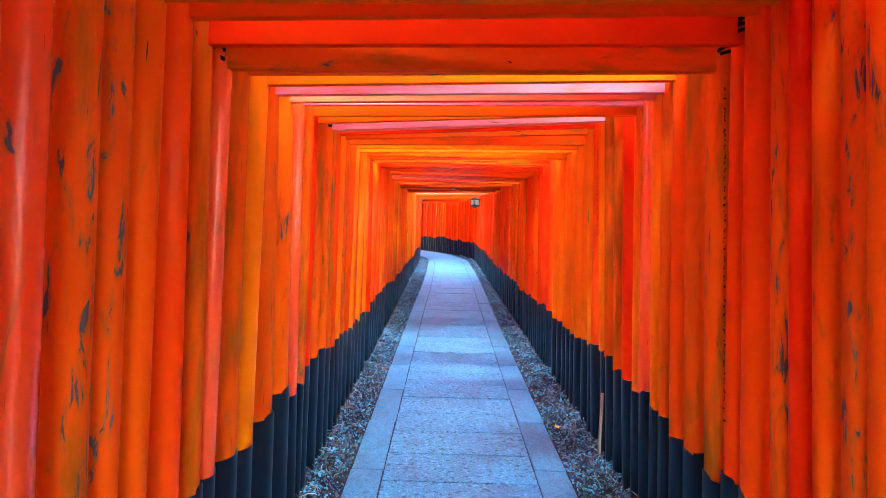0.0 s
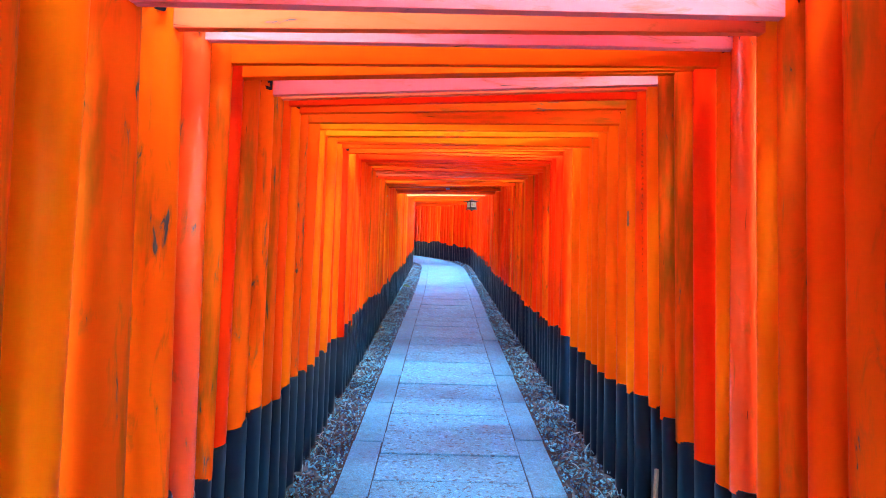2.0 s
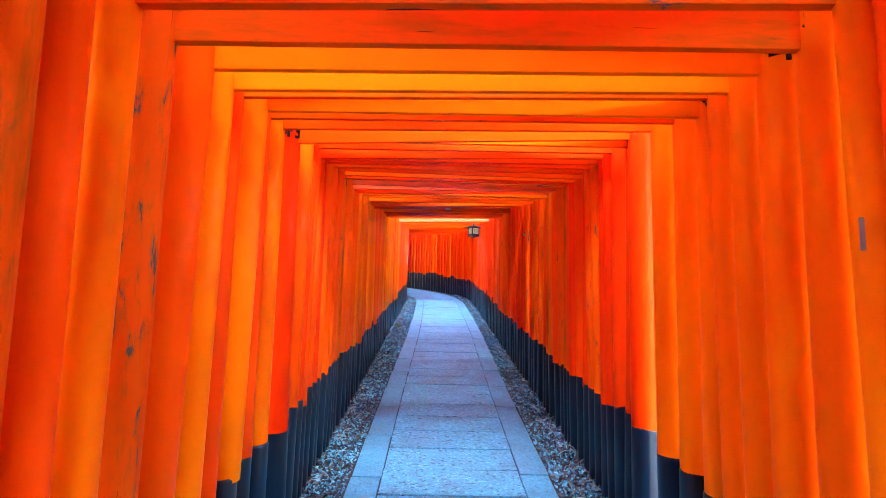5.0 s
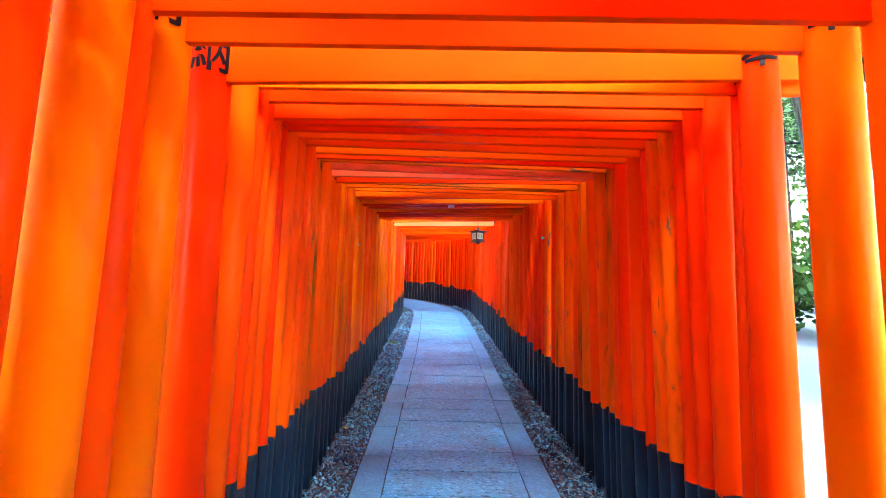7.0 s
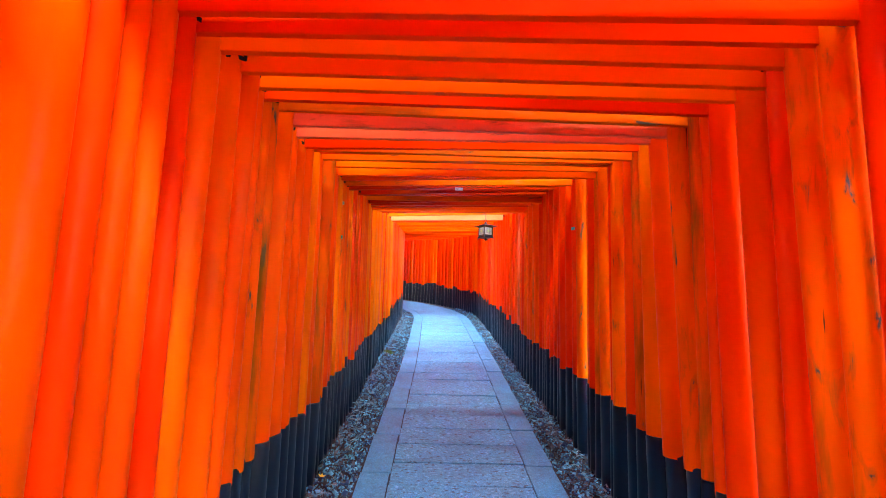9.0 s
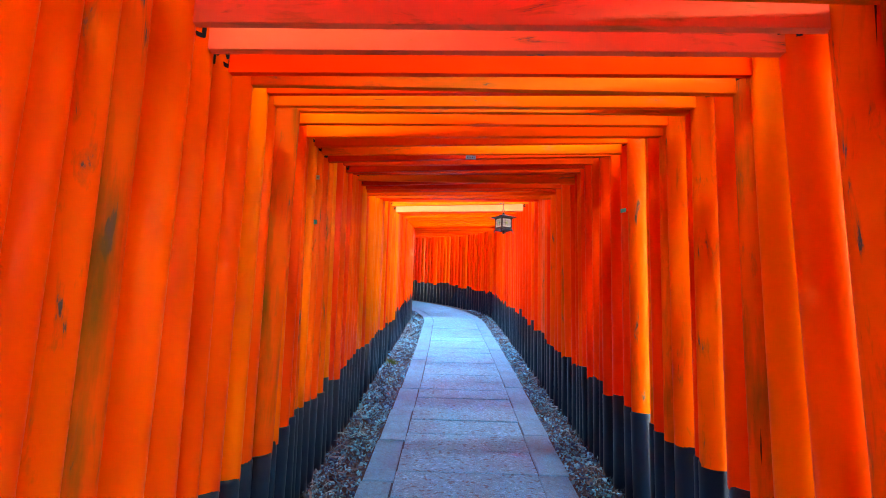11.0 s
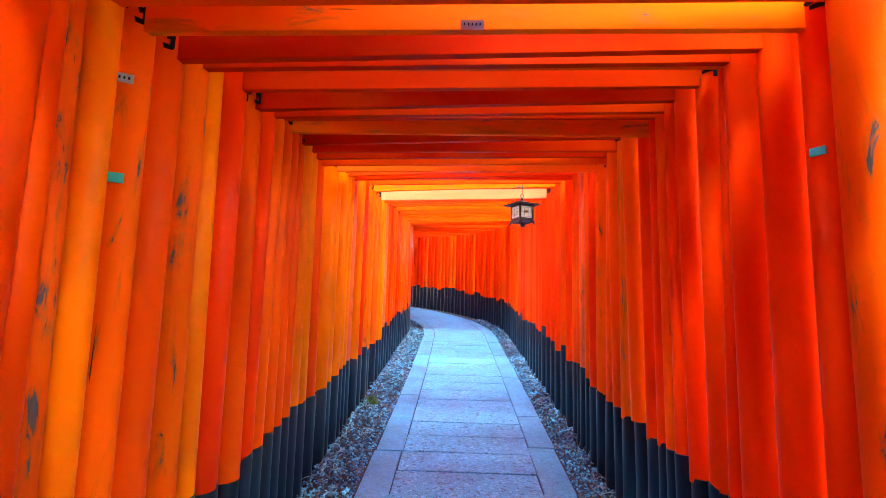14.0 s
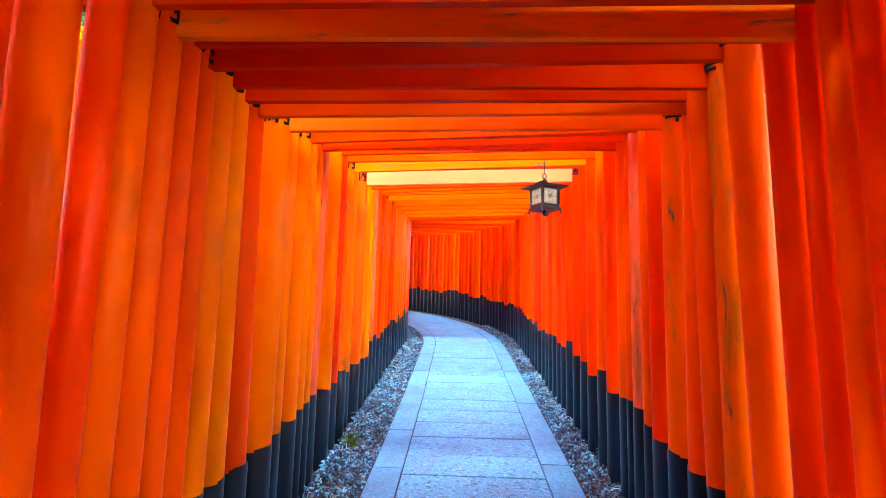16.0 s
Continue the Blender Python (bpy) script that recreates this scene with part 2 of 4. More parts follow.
def turned(bm, profile, sides=24, wobble=0.0, seed=0):
    """A solid of revolution about z from (radius, height) pairs, closed at both ends."""
    rng = random.Random(seed)
    ph, ph2 = rng.uniform(0, 6), rng.uniform(0, 6)
    rings = []
    for r, z in profile:
        ring = []
        for k in range(sides):
            a = 2 * math.pi * k / sides
            rr = r * (1 + wobble * (math.sin(2 * a + ph) + 0.6 * math.sin(3 * a + ph2 + 4 * z)))
            ring.append(bm.verts.new((rr * math.cos(a), rr * math.sin(a), z)))
        rings.append(ring)
    for lo, hi in zip(rings, rings[1:]):
        for k in range(sides):
            bm.faces.new((lo[k], lo[(k + 1) % sides], hi[(k + 1) % sides], hi[k]))
    bm.faces.new(rings[0][::-1])
    bm.faces.new(rings[-1])


def smooth_sides(me):
    for f in me.polygons:
        f.use_smooth = abs(f.normal.z) < 0.5


# ---- torii gates ----
TONES = ["bright orange", "vermilion", "deep red", "weathered, peeling orange", "moss-stained dull orange", "sheen-tinted pinkish vermilion", "flaking, dark-spotted orange", "lit-tinted pale orange", "sheen-tinted salmon", "lit-tinted straw-orange"]


def shaft_mesh(tone, seed):
    bm = bmesh.new()
    turned(bm, [(1.0, 0.0), (1.0, 0.25), (0.995, 0.5), (0.985, 0.75), (0.975, 1.0)], 28, 0.012, seed)
    me = mesh("pillar", bm, PAINT[tone])
    smooth_sides(me)
    return me


def sleeve_mesh(seed):
    bm = bmesh.new()
    turned(bm, [(1.0, 0.0), (1.0, 0.5), (1.0, 0.985), (0.96, 1.0)], 28, 0.012, seed)
    me = mesh("black_base", bm, BLACK)
    smooth_sides(me)
    return me


def beam_mesh(name, tone, bevel):
    bm = bmesh.new()
    box(bm, -0.5, 0.5, -0.5, 0.5, 0.0, 1.0)
    bmesh.ops.bevel(bm, geom=bm.edges[:], offset=bevel, segments=2, affect="EDGES", profile=0.5, clamp_overlap=True)
    return mesh(name, bm, BEAM_PAINT[tone])


def lintel_mesh(tone):
    """The top lintel: a long timber whose ends rise a little, under a shallow ridge."""
    bm = bmesh.new()
    n = 12
    rows = []
    for i in range(n + 1):
        x = -0.5 + i / n
        lift = 0.25 * (2 * abs(x)) ** 3
        rows.append([bm.verts.new((x, y, z + lift)) for y, z in ((-0.42, 0.0), (0.42, 0.0), (0.5, 0.75), (0.0, 1.0), (-0.5, 0.75))])
    for a, b in zip(rows, rows[1:]):
        for k in range(5):
            bm.faces.new((a[k], b[k], b[(k + 1) % 5], a[(k + 1) % 5]))
    bm.faces.new(rows[0])
    bm.faces.new(rows[-1][::-1])
    bmesh.ops.recalc_face_normals(bm, faces=bm.faces[:])
    return mesh("top_lintel", bm, BEAM_PAINT[tone])


def character_mesh(text, size, radius):
    """One brushed character, cut from the built-in font and wrapped round a pillar of that radius, facing -y."""
    curve = bpy.data.curves.new("character", "FONT")
    curve.body, curve.size, curve.extrude = text, size, 0.0
    curve.align_x, curve.align_y = "CENTER", "CENTER"
    curve.resolution_u, curve.offset = 2, size * 0.016
    ob = bpy.data.objects.new("character", curve)
    scene.collection.objects.link(ob)
    bpy.context.view_layer.update()
    me = bpy.data.meshes.new_from_object(ob.evaluated_get(bpy.context.evaluated_depsgraph_get()))
    bpy.data.objects.remove(ob)
    bpy.data.curves.remove(curve)
    bm = bmesh.new()
    bm.from_mesh(me)
    bpy.data.meshes.remove(me)
    for _ in range(2):
        long = [e for e in bm.edges if abs(e.verts[0].co.x - e.verts[1].co.x) > 0.02]
        if long:
            bmesh.ops.subdivide_edges(bm, edges=long, cuts=2)
    bmesh.ops.triangulate(bm, faces=bm.faces[:])
    for v in bm.verts:
        a = v.co.x / radius
        v.co = Vector((radius * math.sin(a), -radius * math.cos(a), v.co.y))
    return mesh("inscription", bm, INK)


SHAFTS = [[shaft_mesh(tone, 10 * tone + k) for k in range(3)] for tone in range(10)]
SLEEVES = [sleeve_mesh(k) for k in range(3)]
TIES = [beam_mesh("tie_beam", tone, 0.03) for tone in range(10)]
LINTELS = [lintel_mesh(tone) for tone in range(10)]
UNDERS = [beam_mesh("under_lintel", tone, 0.03) for tone in range(10)]


def character_for(side, radius, cache={}):
    key = (side, round(radius, 2))
    if key not in cache:
        cache[key] = character_mesh("納" if side < 0 else "奉", 0.15, key[1] + 0.0025)
    return cache[key]


def tie_height(s, side):
    """Height of a tie beam's underside over level zero where none is given, at its left (-1) or right (1) pillar."""
    return 2.085 + 0.098 * s + (0.075 if side < 0 else 0.15)


gate_rng = random.Random(5)
AXES = {}                               # (side, metres along) of a pillar: foot and head of its axis, and its radius


def torii(left, right, tone, radii=(0.074, 0.074), lift=0.0, cover=1.05, place=along, base=ground):
    """One gate. left and right: metres along the lane, height of the black base, how far the head leans across and along, and the height of the tie beam's underside."""
    rng = gate_rng
    tones = [int(c) for c in (tone * 3 if len(tone) == 1 else tone)]
    tone = tones[2]
    cx, cy, turn = place((left[0] + right[0]) / 2, 0.0)
    cz = base(cx, cy)
    gate = tagged(new("torii_gate"), TONES[tones[0]] + " torii gate with black-painted pillar bases over the lane", "torii gate", "torii gates along the lane")
    gate.matrix_basis = pose(cx, cy, cz, 0, 0, turn)
    back = gate.matrix_basis.inverted()
    thick, deep = rng.uniform(0.026, 0.034), rng.uniform(0.128, 0.15)
    ends = []
    for side, (s, cap, across, ahead, tie), r, hue in ((-1, left, radii[0], tones[0]), (1, right, radii[1], tones[1])):
        x, y, way = place(s - 0.022, side * (HALF + r + rng.uniform(-0.003, 0.006)))
        z = base(x, y)
        foot = back @ Vector((x, y, z))
        tie = (tie + lift if base is ground else cz + 2.2) - cz
        head = Vector((foot.x + across, foot.y + ahead, tie))
        AXES[side, s] = (gate.matrix_basis @ foot, gate.matrix_basis @ head, r)
        slope = (head - foot) / (head.z - foot.z)
        tall = head.z - foot.z + deep + 0.335

        def upright(z0, z1, radius):
            """From z0 to z1 over the foot, along the leaning axis."""
            c, h, a = foot + z0 * slope, z1 - z0, math.radians(rng.uniform(0, 360))
            return Matrix(((radius * math.cos(a), -radius * math.sin(a), h * slope.x, c.x), (radius * math.sin(a), radius * math.cos(a), h * slope.y, c.y), (0, 0, h, c.z), (0, 0, 0, 1)))

        put("pillar", SHAFTS[hue][rng.randrange(3)], gate).matrix_local = upright(cap - 0.02, tall, r)
        put("black_base", SLEEVES[rng.randrange(3)], gate).matrix_local = upright(-0.12, cap, r * 1.025)
        put("inscription", character_for(side, r), gate, pose(head.x, head.y, tie + rng.uniform(0.07, 0.095), 0, 0, -side * 20 + rng.uniform(-6, 6)))
        ends.append(head)
    skew = math.degrees(math.atan2(ends[1].y - ends[0].y, ends[1].x - ends[0].x))
    span = (ends[1] - ends[0]).length
    tilt = -math.degrees(math.atan2(ends[1].z - ends[0].z, span))
    mid = (ends[0] + ends[1]) / 2
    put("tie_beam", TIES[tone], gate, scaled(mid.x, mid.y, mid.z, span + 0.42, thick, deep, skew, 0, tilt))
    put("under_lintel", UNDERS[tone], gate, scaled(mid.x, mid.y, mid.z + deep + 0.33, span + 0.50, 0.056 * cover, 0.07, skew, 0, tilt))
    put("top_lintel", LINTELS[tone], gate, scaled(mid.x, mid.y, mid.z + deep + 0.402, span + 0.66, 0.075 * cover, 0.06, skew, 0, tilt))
    return gate


def simple(s, cap, side):
    """A pillar that stands plumb under a beam of the usual height."""
    return (s, cap, 0.0, 0.0, tie_height(s, side))


def run_of_gates(rows):
    """Rows of (left pillar, right pillar, tones of left pillar, right pillar and beams)."""

    def girths(row, most, slim):
        """Pillar radii that nearly let each pillar touch its neighbours, as far as that is possible."""
        r = [0.074] * len(row)
        for _ in range(60):
            for i in range(len(row)):
                room = [abs(row[j] - row[i]) - r[j] for j in (i - 1, i + 1) if 0 <= j < len(row)]
                r[i] += 0.5 * (max(0.056, min(most, sum(room) / len(room))) - r[i])
        return [float(np.interp(p, (3.0, 3.8, 9.1, 9.4), (0.97, 0.87, 0.87, slim))) * q for p, q in zip(row, r)]

    left_r, right_r = girths([r[0][0] for r in rows], 0.092, 0.86), girths([r[1][0] for r in rows], 0.09, 0.78)
    for i, (left, right, tone) in enumerate(rows):
        torii(left, right, tone, (STOUT.get(left[0], left_r[i]), NARROW.get(right[0], right_r[i])), cover=float(np.interp(left[0], COVER_AT, COVER)))


# slender pillars that leave the sky a slit beside them
NARROW = {5.45: 0.07, 8.46: 0.054, 8.72: 0.066, 10.14: 0.056, 10.32: 0.06, 11.05: 0.072, 11.26: 0.074}

# stout ones that stand close
STOUT = {5.12: 0.083, 5.48: 0.081, 5.63: 0.09, 7.91: 0.1, 8.13: 0.1}

# how far the lintels close the sky along the lane
COVER_AT, COVER = (-4, 2.5, 4.0, 4.3, 5.4, 5.7, 7.4, 7.8, 10.0, 10.5), (1.6, 1.52, 1.36, 1.3, 1.2, 1.15, 1.2, 1.6, 1.5, 1.25)

# unseen gates behind the lens, added to shut out light, then those along the walk
BEHIND = [(simple(-4.37 + 0.15 * k, 0.6, -1), simple(-4.2 + 0.154 * k, 0.6, 1), "1312113"[k % 7]) for k in range(35)]
RUN_A = [
    ((0.89, 0.58, -0.025, -0.050, 2.170), (1.32, 0.58, 0.000, -0.007, 2.427), "033"),
    ((1.01, 0.60, -0.025, -0.050, 2.182), (1.42, 0.63, 0.000, -0.007, 2.437), "561"),
    ((1.17, 0.59, -0.025, -0.050, 2.197), (1.53, 0.60, 0.000, -0.007, 2.447), "632"),
    ((1.28, 0.60, -0.025, -0.050, 2.208), (1.64, 0.62, 0.000, -0.007, 2.458), "621"),
    ((1.40, 0.61, -0.025, -0.050, 2.190), (1.73, 0.60, 0.000, -0.007, 2.437), "364"),
    ((1.57, 0.61, -0.049, -0.050, 2.221), (1.91, 0.62, 0.004, -0.050, 2.469), "111"),
    ((1.71, 0.69, -0.040, -0.050, 2.205), (2.02, 0.62, 0.000, -0.047, 2.401), "412"),
    ((1.80, 0.70, 0.003, -0.047, 2.165), (2.16, 0.56, 0.001, -0.038, 2.355), "544"),
    ((1.97, 0.69, -0.001, -0.050, 2.210), (2.33, 0.58, 0.002, 0.011, 2.437), "443"),
]
RUN_B = [
    ((2.13, 0.65, 0.002, -0.036, 2.230), (2.47, 0.57, 0.001, 0.021, 2.456), "010"),
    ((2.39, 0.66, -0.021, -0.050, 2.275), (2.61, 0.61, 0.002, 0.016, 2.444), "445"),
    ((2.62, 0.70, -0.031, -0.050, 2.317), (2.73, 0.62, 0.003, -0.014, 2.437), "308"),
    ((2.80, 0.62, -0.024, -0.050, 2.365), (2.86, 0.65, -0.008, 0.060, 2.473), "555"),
    ((2.91, 0.63, 0.002, 0.010, 2.356), (2.97, 0.61, 0.001, 0.006, 2.429), "401"),
    ((3.01, 0.69, 0.001, 0.033, 2.347), (3.11, 0.63, -0.023, 0.060, 2.497), "221"),
    ((3.23, 0.70, 0.001, -0.047, 2.397), (3.26, 0.65, -0.009, 0.060, 2.541), "444"),
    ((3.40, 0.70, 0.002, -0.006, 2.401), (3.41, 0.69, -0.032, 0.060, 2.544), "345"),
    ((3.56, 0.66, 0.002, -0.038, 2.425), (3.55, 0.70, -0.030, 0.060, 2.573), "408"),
]
RUN_C = [
    ((3.72, 0.64, -0.016, -0.050, 2.443), (3.74, 0.68, -0.028, 0.060, 2.589), "112"),
    ((3.85, 0.65, -0.000, -0.001, 2.461), (3.86, 0.66, -0.022, 0.060, 2.573), "004"),
    ((4.02, 0.64, -0.001, 0.026, 2.469), (4.05, 0.64, 0.003, 0.033, 2.530), "604"),
    ((4.21, 0.62, -0.000, 0.058, 2.492), (4.25, 0.61, 0.001, 0.013, 2.536), "100"),
    ((4.40, 0.60, 0.009, 0.060, 2.504), (4.40, 0.60, 0.000, 0.041, 2.546), "000"),
    ((4.54, 0.61, -0.010, 0.058, 2.533), (4.54, 0.61, -0.001, 0.051, 2.586), "101"),
    ((4.76, 0.60, 0.011, 0.060, 2.564), (4.69, 0.60, 0.006, -0.010, 2.541), "000"),
    ((4.90, 0.62, -0.004, 0.042, 2.575), (4.88, 0.61, 0.005, 0.011, 2.593), "101"),
    ((5.12, 0.60, -0.005, -0.013, 2.582), (5.10, 0.59, -0.007, 0.022, 2.634), "001"),
]
RUN_D = [
    ((5.48, 0.55, -0.001, -0.039, 2.614), (5.45, 0.60, 0.002, -0.000, 2.701), "221"),
    ((5.63, 0.61, 0.017, 0.060, 2.711), (5.56, 0.66, 0.017, -0.050, 2.672), "121"),
    ((5.75, 0.61, -0.003, 0.060, 2.703), (5.70, 0.64, -0.002, 0.002, 2.693), "222"),
    ((5.87, 0.54, -0.001, 0.060, 2.672), (5.82, 0.60, 0.001, 0.056, 2.711), "122"),
    ((5.98, 0.63, 0.001, 0.060, 2.689), (5.94, 0.57, 0.000, 0.048, 2.701), "122"),
    ((6.12, 0.62, 0.004, 0.060, 2.710), (6.08, 0.60, -0.001, 0.036, 2.705), "232"),
    ((6.24, 0.62, 0.015, 0.060, 2.716), (6.20, 0.60, -0.011, 0.060, 2.704), "131"),
    ((6.44, 0.61, 0.030, 0.060, 2.743), (6.34, 0.59, -0.003, 0.060, 2.701), "121"),
    ((6.54, 0.63, 0.042, 0.060, 2.730), (6.48, 0.61, -0.017, 0.060, 2.710), "111"),
]
RUN_E = [
    ((6.66, 0.63, 0.021, 0.060, 2.736), (6.68, 0.57, -0.014, 0.060, 2.737), "122"),
    ((6.79, 0.63, 0.015, 0.060, 2.796), (6.77, 0.58, -0.011, 0.060, 2.779), "312"),
    ((6.91, 0.63, 0.010, 0.060, 2.793), (6.88, 0.58, -0.007, 0.060, 2.765), "444"),
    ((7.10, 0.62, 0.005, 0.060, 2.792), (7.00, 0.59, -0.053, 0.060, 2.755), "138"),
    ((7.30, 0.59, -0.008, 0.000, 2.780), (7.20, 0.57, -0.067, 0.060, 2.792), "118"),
    ((7.45, 0.59, -0.003, -0.014, 2.770), (7.41, 0.58, -0.024, 0.060, 2.822), "102"),
    ((7.60, 0.58, 0.000, 0.031, 2.817), (7.58, 0.56, 0.000, 0.004, 2.802), "144"),
    ((7.80, 0.54, 0.000, 0.010, 2.860), (7.71, 0.60, -0.004, 0.060, 2.890), "012"),
    ((7.91, 0.56, -0.003, 0.009, 2.850), (7.95, 0.60, 0.001, -0.044, 2.882), "133"),
]
RUN_F = [
    # mossy tone: some olive stain, but mostly stands in for shade on this gate
    ((8.13, 0.51, 0.036, 0.060, 2.936), (8.00, 0.60, 0.017, -0.050, 2.874), "424"),
    ((8.25, 0.52, -0.006, 0.060, 2.919), (8.17, 0.59, 0.001, 0.004, 2.903), "031"),
    ((8.40, 0.54, -0.002, 0.053, 2.896), (8.30, 0.58, -0.001, -0.041, 2.878), "141"),
    ((8.53, 0.55, -0.032, -0.050, 2.927), (8.40, 0.58, -0.004, -0.008, 2.921), "121"),
    ((8.60, 0.57, -0.029, -0.050, 2.932), (8.46, 0.59, 0.000, -0.035, 2.933), "633"),
    ((8.70, 0.57, -0.017, -0.050, 2.908), (8.72, 0.57, 0.002, 0.041, 3.017), "031"),
    ((8.83, 0.57, -0.006, -0.050, 2.901), (8.85, 0.57, 0.001, 0.008, 2.980), "323"),
    # beam tone 6 from here to 10.58: red with painted-in shade
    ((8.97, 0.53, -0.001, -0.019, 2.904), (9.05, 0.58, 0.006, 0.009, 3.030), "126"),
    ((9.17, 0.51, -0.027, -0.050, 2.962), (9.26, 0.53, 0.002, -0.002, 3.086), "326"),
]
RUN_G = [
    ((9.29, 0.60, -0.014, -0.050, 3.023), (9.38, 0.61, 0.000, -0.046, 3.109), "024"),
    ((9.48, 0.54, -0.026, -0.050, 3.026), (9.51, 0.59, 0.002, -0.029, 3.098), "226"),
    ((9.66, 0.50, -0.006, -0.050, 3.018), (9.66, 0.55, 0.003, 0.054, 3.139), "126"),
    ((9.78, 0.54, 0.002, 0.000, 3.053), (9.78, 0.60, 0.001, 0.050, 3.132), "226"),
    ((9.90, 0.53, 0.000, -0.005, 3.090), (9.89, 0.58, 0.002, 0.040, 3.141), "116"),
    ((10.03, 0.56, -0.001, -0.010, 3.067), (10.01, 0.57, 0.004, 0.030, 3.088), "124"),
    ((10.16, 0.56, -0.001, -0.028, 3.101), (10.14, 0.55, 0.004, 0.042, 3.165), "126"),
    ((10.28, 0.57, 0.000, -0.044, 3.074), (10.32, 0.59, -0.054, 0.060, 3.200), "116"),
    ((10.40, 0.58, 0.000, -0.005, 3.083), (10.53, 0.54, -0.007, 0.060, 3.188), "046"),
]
# mostly bright orange left, redder right: the lane's side light put into the tones
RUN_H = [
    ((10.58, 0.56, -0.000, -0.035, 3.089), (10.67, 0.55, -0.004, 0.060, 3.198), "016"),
    ((10.78, 0.53, -0.008, -0.050, 3.100), (10.87, 0.55, 0.015, -0.050, 3.178), "111"),
    ((11.05, 0.51, 0.000, -0.001, 3.152), (11.05, 0.55, 0.000, -0.015, 3.183), "037"),
    ((11.17, 0.53, 0.000, 0.000, 3.210), (11.26, 0.53, 0.000, 0.000, 3.298), "022"),
    ((11.42, 0.52, 0.000, 0.000, 3.218), (11.39, 0.56, 0.000, 0.000, 3.307), "012"),
    ((11.54, 0.54, 0.000, 0.000, 3.266), (11.53, 0.61, 0.000, 0.000, 3.345), "082"),
    ((11.67, 0.54, 0.000, 0.000, 3.255), (11.66, 0.62, 0.000, 0.000, 3.340), "012"),
    ((11.80, 0.55, 0.000, 0.000, 3.310), (11.78, 0.60, 0.000, 0.000, 3.324), "812"),
    ((12.17, 0.50, 0.000, 0.000, 3.388), (12.05, 0.56, 0.000, 0.000, 3.426), "022"),
]
RUN_I = [
    ((12.34, 0.50, 0.000, 0.000, 3.389), (12.28, 0.66, 0.000, 0.000, 3.431), "212"),
    ((12.62, 0.53, 0.000, 0.000, 3.389), (12.56, 0.56, 0.000, 0.000, 3.466), "323"),
    ((12.75, 0.49, 0.000, 0.000, 3.435), (12.82, 0.61, 0.000, 0.000, 3.521), "022"),
    # straw beam here: sky light falling through the gap, painted on
    ((13.17, 0.47, 0.000, 0.000, 3.421), (13.07, 0.61, 0.000, 0.000, 3.466), "729"),
    ((13.41, 0.47, 0.000, 0.000, 3.442), (13.38, 0.69, 0.000, 0.000, 3.526), "022"),
    ((13.63, 0.44, 0.000, 0.000, 3.511), (13.60, 0.60, 0.000, 0.000, 3.588), "022"),
    ((13.85, 0.56, 0.000, 0.000, 3.512), (13.82, 0.60, 0.000, 0.000, 3.609), "822"),
]
run_of_gates(BEHIND + RUN_A + RUN_B + RUN_C + RUN_D + RUN_E + RUN_F + RUN_G + RUN_H + RUN_I)

# the bend, gate after gate with now and then a wider gap
bend_rng = random.Random(11)
s, gate_count = 14.03, 0
while s < 30.0:
    hue = bend_rng.choice(("1", "2", "122", "1"))
    torii(simple(s, bend_rng.uniform(0.50, 0.62), -1), simple(s + bend_rng.uniform(-0.03, 0.03), bend_rng.uniform(0.54, 0.66), 1), hue, (0.074, 0.074 if s < 18.0 or s > 22.5 else 0.0635) if s > 16.5 else (0.08, 0.088), cover=1.5 + 0.3 * min(1.0, max(0.0, (s - 14.0) / 4.0)), lift=(0.0, 0.05)[gate_count % 2])
    gate_count += 1
    s += bend_rng.choice((0.24, 0.26, 0.28)) if s < 16.5 else bend_rng.choice((0.165, 0.17, 0.175, 0.18, 0.185) if s < 20.5 else (0.155, 0.16, 0.165, 0.17))


# ---- ground ----
def terrain(x, y):
    """Height of the ground outside the lane: banked up on the left to a terrace, nearly level with the lane on the right."""
    z = ground(x, y) - 0.05
    d = CENTRE - HALF - 0.3 - x
    if d > 0 and y < 20:
        z += 0.19 * min(d, 2.7)
        z += 0.48 * max(0.0, min(1.0, (d - 2.7) / 0.35))
    return z


def build_ground():
    bm = bmesh.new()
    xs = [-400, -150, -60, -25, -12, -8, -6, -5] + [-4.5 + 0.15 * i for i in range(24)] + [-0.9, 0, 1.2, 2, 3, 4, 6, 8, 12, 25, 60, 150, 400]
    ys = [-400, -150, -60, -25, -12, -6, -3] + [-1 + i for i in range(30)] + [32, 36, 45, 60, 100, 160, 400]
    grid = []
    for y in ys:
        yy = max(-12.0, min(45.0, y))
        grid.append([bm.verts.new((x, y, terrain(x, yy) + (0.03 * noise.noise((x, y, 0)) if x < -1.2 or x > 1.5 else 0))) for x in xs])
    for a, b in zip(grid, grid[1:]):
        for k in range(len(xs) - 1):
            bm.faces.new((a[k], a[k + 1], b[k + 1], b[k]))
    tagged(put("ground", mesh("ground", bm, EARTH, True)), "earth strewn with dry leaf litter around the gates", "ground", kind="structure")


build_ground()

PATH_L, PATH_R, EDGE = -0.67, 0.67, 0.20     # the paved lane across, and the width of its border stones


def paved(s, u):
    """As along(), but following the paving, which drifts a few centimetres across the lane."""
    return along(s, u + float(np.interp(s, (3.2, 8.4, 11.8, 14.0, 17.0, 20.0), (-0.035, 0.01, 0.06, 0.06, 0.03, 0.0))))


